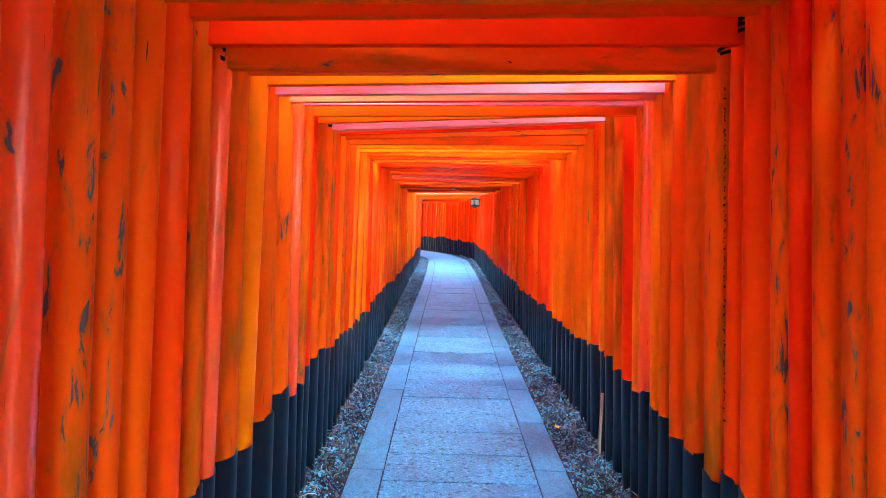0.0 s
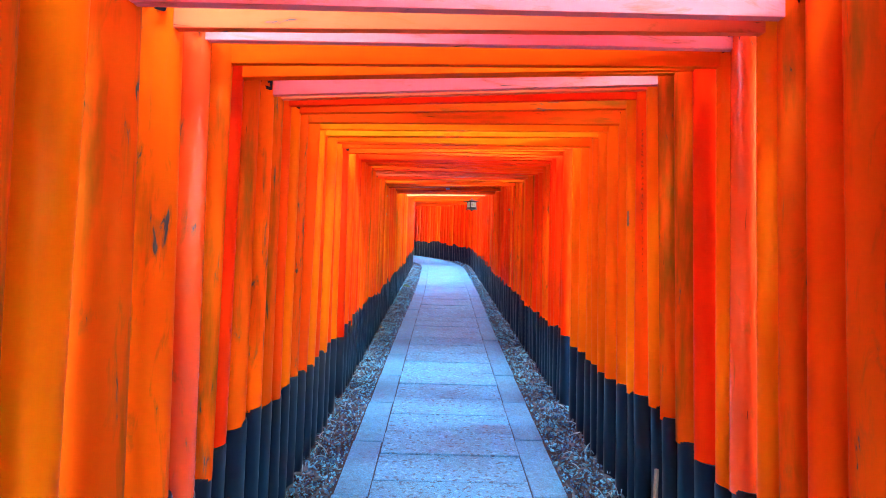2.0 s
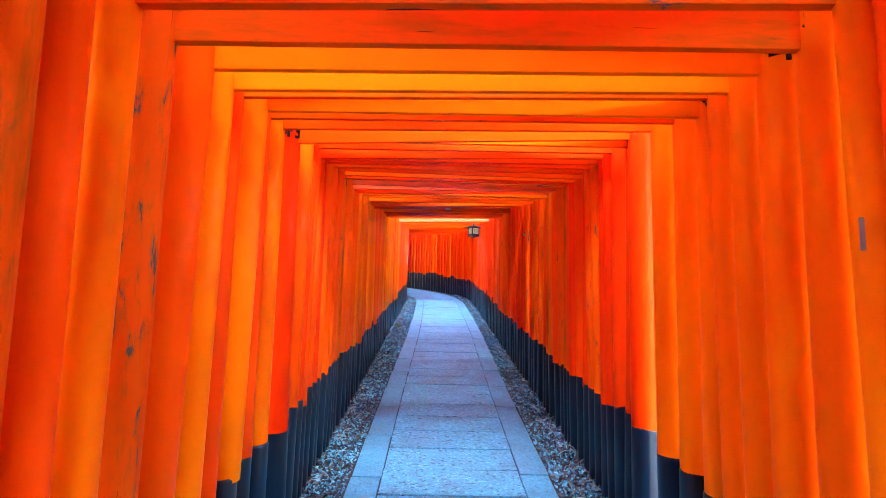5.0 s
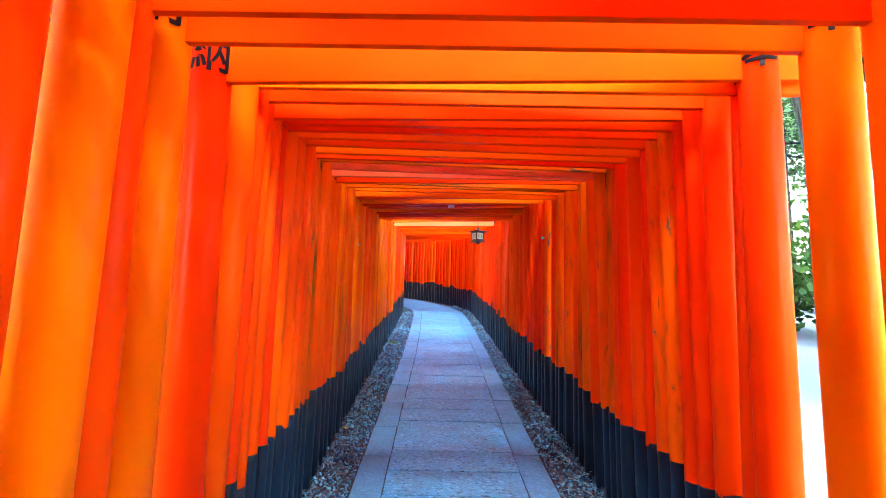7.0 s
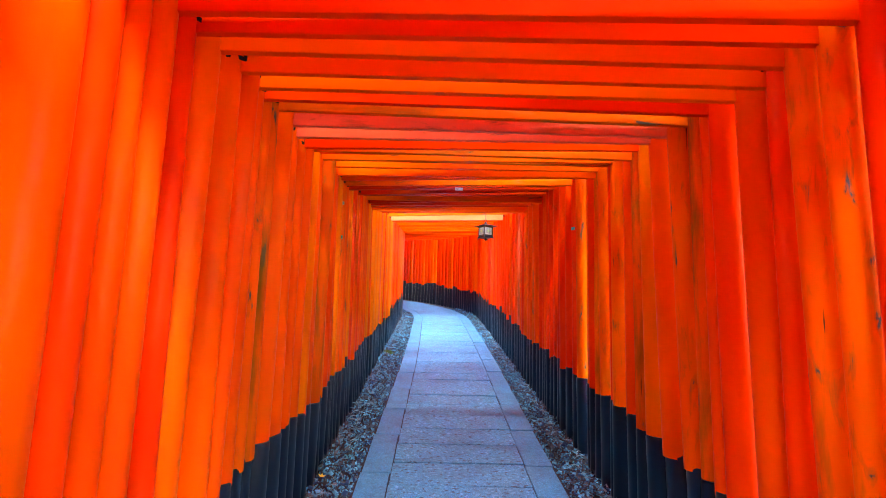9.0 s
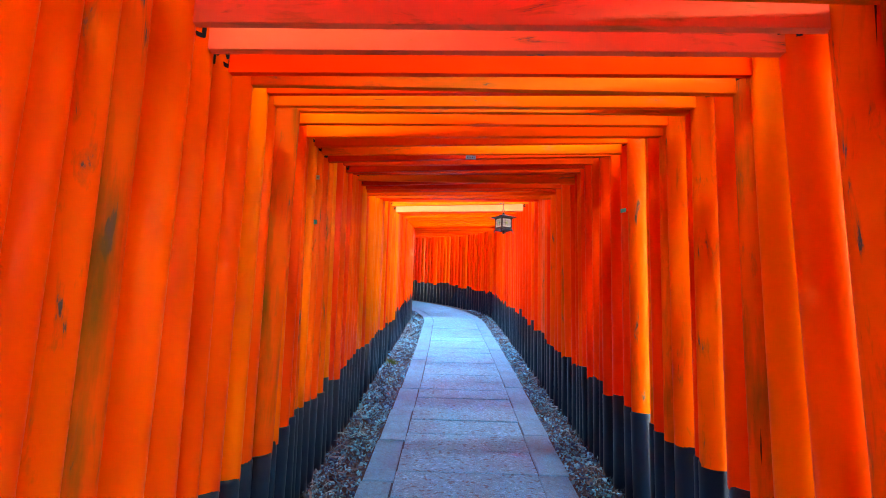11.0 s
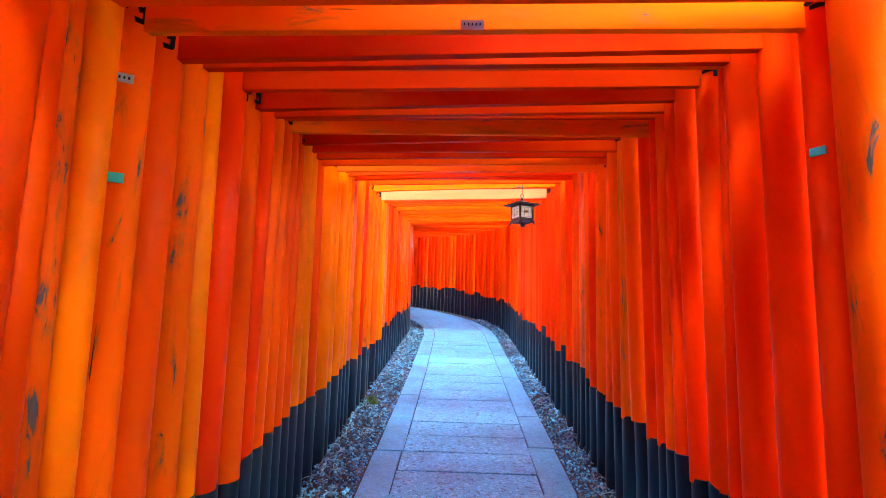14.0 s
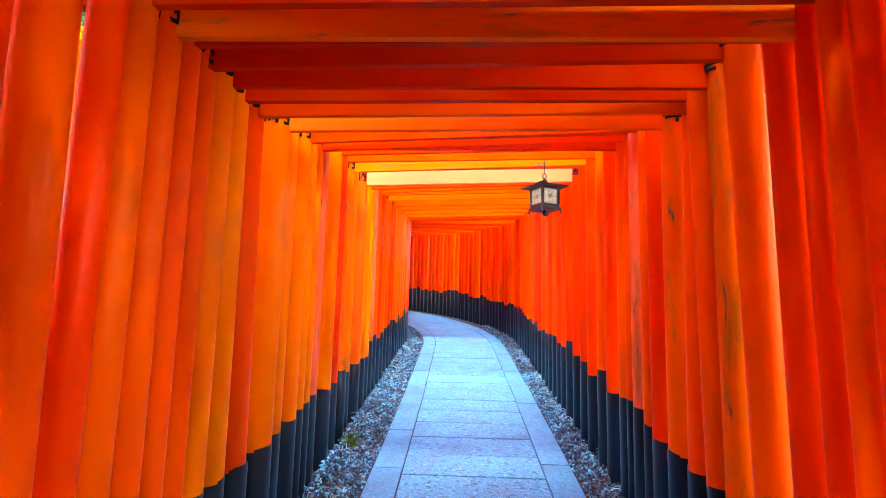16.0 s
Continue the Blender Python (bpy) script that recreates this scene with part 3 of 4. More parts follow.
def strip(name, u0, u1, s0, s1, z, material, thick=0.1):
    """A band of the lane between u0 and u1 across, following the slope and the bend."""
    bm = bmesh.new()
    count = max(2, int((s1 - s0) / 0.35))
    rows = []
    for i in range(count + 1):
        q = s0 + (s1 - s0) * i / count
        ring = []
        for u, dz in ((u0, z), (u1, z), (u1, z - thick), (u0, z - thick)):
            x, y, _ = paved(q, u)
            ring.append(bm.verts.new((x, y, ground(x, y) + dz)))
        rows.append(ring)
    for a, b in zip(rows, rows[1:]):
        for k in range(4):
            bm.faces.new((a[k], a[(k + 1) % 4], b[(k + 1) % 4], b[k]))
    bm.faces.new(rows[0][::-1])
    bm.faces.new(rows[-1])
    bmesh.ops.recalc_face_normals(bm, faces=bm.faces[:])
    return put(name, mesh(name, bm, material))


pavement = tagged(strip("pavement", PATH_L + 0.01, PATH_R - 0.01, -3.0, 29.0, -0.012, JOINT), "lane paved with grey granite slabs between border stones", "pavement", kind="structure")
for bed_l, bed_r in ((-HALF - 0.3, PATH_L), (PATH_R, HALF + 0.3)):
    tagged(strip("gravel_bed", bed_l, bed_r, -3.0, 29.0, -0.02, BED), "dark soil bed under gravel beside the paving", "gravel bed", kind="structure")


def paving():
    rng = random.Random(21)

    def slab(u0, u1, s0, s1, material, name):
        um, smid = (u0 + u1) / 2, (s0 + s1) / 2
        x, y, turn = paved(smid, um)
        w, l = u1 - u0, s1 - s0
        bm = bmesh.new()
        box(bm, -w / 2, w / 2, -l / 2, l / 2, -0.06, 0.0)
        top = [e for e in bm.edges if all(v.co.z > -0.01 for v in e.verts)]
        bmesh.ops.bevel(bm, geom=top, offset=0.003, segments=2, affect="EDGES", profile=0.5)
        if s1 > BEND:
            for v in bm.verts:
                px, py, _ = paved(smid + v.co.y, um + v.co.x)
                v.co.x, v.co.y = px, py
            m = Matrix.Translation((0, 0, 0))
            for v in bm.verts:
                v.co.z += ground(v.co.x, v.co.y)
        else:
            m = pose(x, y, ground(x, y) + rng.uniform(-0.003, 0.003), math.degrees(math.atan(SLOPE)) + rng.uniform(-0.15, 0.15), rng.uniform(-0.2, 0.2), 0)
        put(name, mesh(name, bm, material), pavement, m)

    def spread(knots):
        """Joints along the lane: each knot is a joint and the number of equal stones up to the next."""
        for (q0, count), (q1, _) in zip(knots, knots[1:]):
            for k in range(count):
                yield q0 + (q1 - q0) * k / count, q0 + (q1 - q0) * (k + 1) / count

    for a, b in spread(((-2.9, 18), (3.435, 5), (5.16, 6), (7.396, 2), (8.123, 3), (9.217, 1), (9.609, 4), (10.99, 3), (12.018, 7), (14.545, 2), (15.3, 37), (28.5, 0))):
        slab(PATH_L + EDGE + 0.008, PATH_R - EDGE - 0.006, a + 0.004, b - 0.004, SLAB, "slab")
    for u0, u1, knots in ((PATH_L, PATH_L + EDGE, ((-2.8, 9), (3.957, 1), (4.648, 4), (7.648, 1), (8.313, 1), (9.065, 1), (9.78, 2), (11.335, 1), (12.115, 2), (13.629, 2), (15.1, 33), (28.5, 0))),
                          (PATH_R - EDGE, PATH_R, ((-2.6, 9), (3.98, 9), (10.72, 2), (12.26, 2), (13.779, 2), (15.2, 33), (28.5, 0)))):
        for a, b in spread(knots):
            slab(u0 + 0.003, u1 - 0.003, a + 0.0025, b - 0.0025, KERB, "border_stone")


# ---- lantern ----
def limb(bm, a, b, ra, rb, sides=7):
    axis = (b - a).normalized()
    sidev = axis.orthogonal().normalized()
    other = axis.cross(sidev)
    rings = []
    for p, r in ((a, ra), (b, rb)):
        rings.append([bm.verts.new(p + r * (math.cos(2 * math.pi * k / sides) * sidev + math.sin(2 * math.pi * k / sides) * other)) for k in range(sides)])
    for k in range(sides):
        bm.faces.new((rings[0][k], rings[0][(k + 1) % sides], rings[1][(k + 1) % sides], rings[1][k]))
    bm.faces.new(rings[1])


def lantern(x, y, z):
    """A hanging bronze lantern: hooked finial, flat hipped roof, latticed body with paper panes, small feet. z: height of its hook."""
    lamp = tagged(new("hanging_lantern"), "dark bronze hanging lantern with pale papered panes under the gate beams", "lantern")
    lamp.matrix_basis = scaled(x, y, z, 0.88, 0.88, 0.88, 27)
    bm = bmesh.new()
    for k in range(16):
        a, b = 2 * math.pi * k / 16, 2 * math.pi * (k + 1) / 16
        limb(bm, Vector((0.022 * math.cos(a), 0, 0.022 * math.sin(a) - 0.03)), Vector((0.022 * math.cos(b), 0, 0.022 * math.sin(b) - 0.03)), 0.005, 0.005, 6)
    part("ring", bm, BRONZE, lamp)
    bm = bmesh.new()
    turned(bm, [(0.005, -0.012), (0.006, 0.05), (0.004, 0.19)], 8)
    part("hook", bm, BRONZE, lamp)
    bm = bmesh.new()
    turned(bm, [(0.012, -0.09), (0.024, -0.08), (0.024, -0.07), (0.012, -0.055), (0.006, -0.048)], 14)
    part("finial", bm, BRONZE, lamp, smooth=True)
    bm = bmesh.new()
    rings = []
    for w, zz in ((0.148, -0.140), (0.156, -0.134), (0.10, -0.118), (0.045, -0.098), (0.02, -0.085)):
        ring = []
        for k in range(16):
            a = math.pi / 4 + 2 * math.pi * k / 16
            c = 1 / max(abs(math.cos(a)), abs(math.sin(a)))
            lift = 0.006 * (c - 1) / 0.414 if w > 0.1 else 0
            ring.append(bm.verts.new((w * c * math.cos(a), w * c * math.sin(a), zz + lift)))
        rings.append(ring)
    for a, b in zip(rings, rings[1:]):
        for k in range(16):
            bm.faces.new((a[k], a[(k + 1) % 16], b[(k + 1) % 16], b[k]))
    bm.faces.new(rings[0][::-1])
    bm.faces.new(rings[-1])
    part("roof", bm, BRONZE, lamp, "spreading dark roof")
    body = bmesh.new()
    box(body, -0.088, 0.088, -0.088, 0.088, -0.312, -0.285, 0.003)
    box(body, -0.094, 0.094, -0.094, 0.094, -0.158, -0.140, 0.003)
    for sx in (-1, 1):
        for sy in (-1, 1):
            box(body, sx * 0.082 - 0.009, sx * 0.082 + 0.009, sy * 0.082 - 0.009, sy * 0.082 + 0.009, -0.29, -0.15)
    frame_ob = part("body", body, BRONZE, lamp)
    n = Nodes("lit_paper")
    n.bsdf.inputs["Emission Color"].default_value = (1.0, 0.9, 0.7, 1)
    n.bsdf.inputs["Emission Strength"].default_value = 0.012
    paper = n.done(n.mix(n.noise(n.place(), 60.0), (0.14, 0.26, 0.30, 1), (0.26, 0.42, 0.42, 1)), 0.6)
    gilt = plain("gilt_emblem", (0.30, 0.62, 0.30), 0.5)
    rim = plain("pale_pane_rim", (0.42, 0.66, 0.85), 0.5)
    for k in range(4):
        turn = pose(0, 0, 0, 0, 0, 90 * k)
        bm = bmesh.new()
        box(bm, -0.07, 0.07, -0.082, -0.078, -0.283, -0.16)
        bm.transform(turn)
        part("pane", bm, paper, frame_ob, "pale paper pane")
        bm = bmesh.new()
        for xx in (-0.066, 0.066):
            box(bm, xx - 0.004, xx + 0.004, -0.086, -0.0825, -0.276, -0.168)
        for zz in (-0.272, -0.172):
            box(bm, -0.062, 0.062, -0.086, -0.0825, zz - 0.004, zz + 0.004)
        bm.transform(turn)
        part("pane_rim", bm, rim, frame_ob, "thin pale rim")
        bm = bmesh.new()
        for xx in (-0.024, 0.024):
            box(bm, xx - 0.0015, xx + 0.0015, -0.085, -0.0825, -0.268, -0.176)
        box(bm, -0.062, 0.062, -0.0855, -0.0825, -0.2235, -0.2205)
        bm.transform(turn)
        part("lattice", bm, BRONZE, frame_ob)
        bm = bmesh.new()
        turned(bm, [(0.021, 0.0), (0.021, 0.003), (0.012, 0.005)], 16)
        bm.transform(turn @ pose(0, -0.0858, -0.222, 90, 0, 0))
        part("emblem", bm, gilt, frame_ob, "small round gilt emblem")
    bm = bmesh.new()
    box(bm, -0.1, 0.1, -0.1, 0.1, -0.335, -0.313, 0.004)
    part("base", bm, BRONZE, lamp)
    for sx in (-1, 1):
        for sy in (-1, 1):
            bm = bmesh.new()
            limb(bm, Vector((sx * 0.088, sy * 0.088, -0.32)), Vector((sx * 0.098, sy * 0.098, -0.362)), 0.010, 0.007, 8)
            part("foot", bm, BRONZE, lamp)
    bm = bmesh.new()
    turned(bm, [(0.004, -0.385), (0.02, -0.372), (0.022, -0.352), (0.012, -0.336)], 12)
    part("pendant", bm, BRONZE, lamp)


lantern(0.75, 12.38, 3.35)


# ---- gravel, leaf litter and small finds beside the paving ----
def scatter(name, spots, shape, material, label, category, rng):
    """One joined mesh of small pieces. spots: (x, y, z, size); shape: (vertices, faces) of a unit piece, made anew by rng."""
    verts, faces = [], []
    for x, y, z, size in spots:
        v, f = shape(rng)
        turn = Euler((rng.uniform(-0.7, 0.7), rng.uniform(-0.7, 0.7), rng.uniform(0, 6.28))).to_matrix()
        k = len(verts)
        for p in v:
            q = turn @ Vector(p)
            verts.append((x + q.x * size, y + q.y * size, z + q.z * size))
        faces.extend(tuple(k + i for i in face) for face in f)
    me = bpy.data.meshes.new(name)
    me.from_pydata(verts, [], faces)
    me.materials.append(material)
    return tagged(put(name, me), label, category, kind="stuff")


def chip(rng):
    """A crushed stone: an uneven double pyramid with cut corners."""
    j = lambda: rng.uniform(0.6, 1.15)
    v = [(j(), 0.2 * j(), 0.3), (0.2, j(), -0.1), (-j(), -0.2, 0.2 * j()), (0.1, -j(), 0.1), (0.25 * j(), 0.3, 0.7 * j()), (-0.3, -0.2 * j(), 0.65 * j()), (0.1, 0.0, -0.7)]
    return v, [(0, 1, 4), (1, 2, 5), (1, 5, 4), (2, 3, 5), (3, 0, 4), (3, 4, 5), (1, 0, 6), (2, 1, 6), (3, 2, 6), (0, 3, 6)]


def curl(rng):
    """A dry leaf: pointed, folded along the midrib and curled up at the tip."""
    c, w, up = rng.uniform(0.1, 0.6), rng.uniform(0.22, 0.42), rng.uniform(0.1, 0.35)
    v = []
    for i, t in enumerate((-1.0, -0.4, 0.25, 1.0)):
        half = w * (0.08, 1.0, 0.85, 0.05)[i]
        z = c * t * t
        v += [(t, -half, z + up * half), (t, 0.0, z), (t, half, z + up * half)]
    f = []
    for i in range(3):
        for k in (0, 1):
            a = 3 * i + k
            f.append((a, a + 1, a + 4, a + 3))
    return v, f


def bow(rng):
    """A bleached stalk bent in an arch."""
    v, f = [], []
    bend, r = rng.uniform(0.6, 2.4), 0.045
    n = 7
    for i in range(n):
        a = bend * (i / (n - 1) - 0.5)
        x, z = math.sin(a) * 2 / bend, (math.cos(a) - math.cos(bend / 2)) * 2 / bend
        v += [(x, -r, z), (x, r, z), (x * 1.0, 0.0, z + 1.7 * r)]
        if i:
            k = 3 * i
            for p in range(3):
                q = (p + 1) % 3
                f.append((k - 3 + p, k - 3 + q, k + q, k + p))
    return v, f


def beside(rng, side, s, inner=0.0, outer=1.0):
    """A spot in the gravel strip: inner 0 at the border stones, outer 1 among the pillars' feet."""
    k = rng.uniform(inner, outer)
    u = PATH_L - 0.012 - k * (HALF + 0.06 + PATH_L) if side < 0 else PATH_R + 0.012 + k * (HALF + 0.06 - PATH_R)
    x, y, _ = paved(s, u)
    heap = 0.035 * k * k + 0.012 * noise.noise((x * 6, y * 6, 1.0))
    return x, y, ground(x, y) - 0.012 + heap


gravel_rng = random.Random(31)
for side in (-1, 1):
    spots = []
    for _ in range(24000):
        d = 0.4 + 19.0 * gravel_rng.random() ** 1.15
        x, y, z = beside(gravel_rng, side, d)
        size = gravel_rng.uniform(0.004, 0.0105) * (1.0 if gravel_rng.random() < 0.88 else 1.9) * (1 + 0.02 * d)
        spots.append((x, y, z + 0.2 * size, size))
    scatter("gravel", spots, chip, PEBBLE, "blue-grey crushed gravel strip between paving and gate pillars", "gravel", gravel_rng)
    spots = []
    for _ in range(4200):
        d = 0.4 + 19.0 * gravel_rng.random()
        if noise.noise((d * 1.3, side * 5.0, 0.0)) < -0.25 and gravel_rng.random() < 0.8:
            continue
        x, y, z = beside(gravel_rng, side, d, 0.0, 0.9)
        size = gravel_rng.uniform(0.012, 0.034)
        spots.append((x, y, z + 0.018, size))
    scatter("leaf_litter", spots, curl, LITTER, "brown dry leaves lying on the gravel strip", "dead leaves", gravel_rng)
    spots = []
    for _ in range(420):
        x, y, z = beside(gravel_rng, side, 0.8 + 16.0 * gravel_rng.random(), 0.35, 1.0)
        spots.append((x, y, z + 0.018, gravel_rng.uniform(0.022, 0.06)))
    scatter("bleached_stalks", spots, bow, PALE, "pale bleached bent stalks on the gravel", "stalks", gravel_rng)

def maple_leaf(x, y, size):
    """A yellow leaf with five pointed lobes, lying a little cupped."""
    bm = bmesh.new()
    hub = bm.verts.new((0, 0, 0))
    rim = []
    for k in range(20):
        a = 2 * math.pi * k / 20
        r = size * (1.0 if k % 4 == 0 else 0.42 if k % 2 == 0 else 0.62)
        rim.append(bm.verts.new((r * math.cos(a), r * math.sin(a), 0.25 * r * r / size)))
    for k in range(20):
        bm.faces.new((hub, rim[k], rim[(k + 1) % 20]))
    ob = put("yellow_leaf", mesh("yellow_leaf", bm, YELLOW), None, pose(x, y, ground(x, y) + 0.022, 12, 8, 30))
    tagged(ob, "bright yellow fallen leaf on the gravel", "leaf")


maple_leaf(0.885, 3.86, 0.035)
maple_leaf(-0.72, 8.18, 0.03)


def weed_tuft(x, y, size):
    bm = bmesh.new()
    rng = random.Random(int(x * 100))
    for _ in range(90):
        a, r, h = rng.uniform(0, 6.28), size * rng.random(), size * rng.uniform(0.4, 0.9)
        px, py = r * math.cos(a), r * math.sin(a)
        w = 0.16 * size
        bx, by = math.cos(a + 1.57) * w, math.sin(a + 1.57) * w
        o = 0.35 * h
        q = [bm.verts.new(p) for p in ((px - bx, py - by, 0.2 * h), (px + bx, py + by, 0.25 * h), (px + o * math.cos(a), py + o * math.sin(a), h))]
        bm.faces.new(q)
    tagged(put("weed_tuft", mesh("weed_tuft", bm, GREEN), None, pose(x, y, ground(x, y))), "small green weed growing at the foot of the pillars", "weed")


weed_tuft(-0.66, 12.47, 0.08)
weed_tuft(-0.70, 12.62, 0.06)


def stake(x, y, tall):
    bm = bmesh.new()
    box(bm, -0.008, 0.008, -0.008, 0.008, -0.05, tall, 0.002)
    tagged(put("wooden_stake", mesh("wooden_stake", bm, plain("grey_wood", (0.34, 0.29, 0.24), 0.8)), None, pose(x, y, ground(x, y), 0, 3, 20)), "thin weathered grey stake beside the black pillar bases", "stake")


stake(1.072, 3.45, 0.42)


def plate(name, x, y, z, w, h, material, turn, label, bars):
    """A small nameplate whose unreadable lettering is a row of bars."""
    bm = bmesh.new()
    box(bm, -w / 2, w / 2, -0.004, 0.0, -h / 2, h / 2, 0.001)
    ob = put(name, mesh(name, bm, material), None, pose(x, y, z, 0, 0, turn))
    tagged(ob, label, "plate")
    if bars:
        bm = bmesh.new()
        for k in range(bars):
            px = -w / 2 + w * (k + 1) / (bars + 1)
            box(bm, px - 0.16 * w / bars, px + 0.16 * w / bars, -0.0065, -0.0045, -0.13 * h, 0.13 * h)
        part("lettering", bm, INK, ob)
    return ob


def on_pillar(side, s, z, angle, gap=0.001):
    """The spot x, y, z on a pillar's skin at height z, angle degrees from facing back down the lane."""
    foot, head, r = AXES[side, s]
    p = foot.lerp(head, (z - foot.z) / (head.z - foot.z))
    a = math.radians(angle)
    return p.x + (r + gap) * math.sin(a), p.y - (r + gap) * math.cos(a), z


plate("name_plate", *on_pillar(-1, 8.83, 2.75, 30), 0.055, 0.026, WHITE, 30, "small pale nameplate on a worn orange pillar", 4)
plate("number_plate", *on_pillar(-1, 8.83, 2.476, 30), 0.05, 0.027, TEAL, 30, "small teal plate on a worn orange pillar", 0)
plate("number_plate", *on_pillar(1, 8.85, 2.61, -65), 0.043, 0.024, TEAL, -65, "small teal plate on a red pillar", 0)
plate("beam_plate", 0.153, 8.655, 2.876, 0.06, 0.024, WHITE, 0, "small pale nameplate with unreadable lettering on a tie beam", 5)


def written_column(side, s, z0, z1, turn, seed, ink, look_of):
    """A column of small unreadable black marks down a pillar."""
    rng = random.Random(seed)
    bm = bmesh.new()
    low, high = Vector(on_pillar(side, s, z0, turn)), Vector(on_pillar(side, s, z1, turn))
    leaning = Matrix.Translation((high - low).xy.to_3d() * (-z0 / (z1 - z0))) @ pose(low.x, low.y, 0, 0, 0, turn)
    leaning[0][2], leaning[1][2] = (high - low).x / (z1 - z0), (high - low).y / (z1 - z0)
    z = z0
    while z < z1:
        h = rng.uniform(0.014, 0.026)
        for _ in range(3):
            w, t = rng.uniform(0.002, 0.005), rng.uniform(0.0012, 0.0026)
            px, pz = rng.uniform(-0.004, 0.004), z + rng.uniform(0, h)
            up = rng.random() < 0.4
            sx, sz = (t, w) if up else (w, t)
            box(bm, px - sx, px + sx, -0.0015, 0.0, pz - sz, pz + sz)
        z += h + rng.uniform(0.008, 0.02)
    tagged(put("inscription_column", mesh("inscription_column", bm, ink), None, leaning), "column of small %s painted marks down a pillar" % look_of, "inscription")


written_column(1, 2.02, 0.95, 2.25, -80, 4, INK, "black")
written_column(1, 3.74, 1.3, 2.4, -60, 5, FADED, "faded dark red")
plate("paper_label", *on_pillar(1, 3.86, 1.935, -55), 0.03, 0.085, STEEL, -55, "peeling grey paper label on a mossy pillar", 0)


# ---- outside the gates: terrace with a second lane, boulders, cedars, bushes, a pale forecourt ----
def second_lane(s, u):
    return -5.05 + u, s, 0.0


def terrace(x, y):
    return terrain(-4.6, y) - 0.02


side_rng = random.Random(7)
q = 1.0
while q < 17.0:
    torii(simple(q, 0.66, -1), simple(q, 0.64, 1), side_rng.choice(("0", "1", "1")), place=second_lane, base=terrace)["label"] = "orange torii gate with black bases on the stone-edged terrace"
    q += side_rng.choice((0.24, 0.27, 0.3))


def boulder(x, y, z, size, seed):
    bm = bmesh.new()
    bmesh.ops.create_icosphere(bm, subdivisions=3, radius=1.0)
    for v in bm.verts:
        k = 1 + 0.35 * noise.noise(v.co * 0.9 + Vector((seed, 0, 0))) + 0.12 * noise.noise(v.co * 2.5 + Vector((0, seed, 0)))
        v.co *= k
        v.co.z *= 0.75
    tagged(put("boulder", mesh("boulder", bm, BOULDER, True), None, scaled(x, y, z, size, size, size, seed * 40)), "rounded grey boulder edging the raised terrace", "boulder", "boulders along the terrace")


for k in range(30):
    yy = 4.8 + 0.29 * k
    boulder(-3.93 + side_rng.uniform(-0.06, 0.06), yy, terrain(-3.6, yy) + 0.12, side_rng.uniform(0.14, 0.21), k)
    if k % 2:
        boulder(-4.12 + side_rng.uniform(-0.04, 0.04), yy + 0.15, terrain(-3.6, yy) + 0.40, side_rng.uniform(0.13, 0.17), k + 50)

spots = []
for _ in range(8000):
    x, y = side_rng.uniform(-3.8, -1.1), side_rng.uniform(4.5, 12)
    spots.append((x, y, terrain(x, y) + 0.02, side_rng.uniform(0.02, 0.045)))
scatter("leaf_litter", spots, curl, SHADED_LITTER, "brown dry leaves covering the bank outside the gates", "dead leaves", side_rng)

SAND = stone("pale_sand", (0.24, 0.25, 0.24, 1), (0.30, 0.31, 0.30, 1))
bm = bmesh.new()
rows = []
for y in range(-10, 34, 2):
    rows.append([bm.verts.new((x, y, terrain(x, y) + 0.035)) for x in (1.5, 2.5, 5.0, 8.5, 12.5)])
for a, b in zip(rows, rows[1:]):
    for k in range(4):
        bm.faces.new((a[k], a[k + 1], b[k + 1], b[k]))
tagged(put("forecourt", mesh("forecourt", bm, SAND)), "pale sandy open ground beside the gates", "ground", kind="structure")


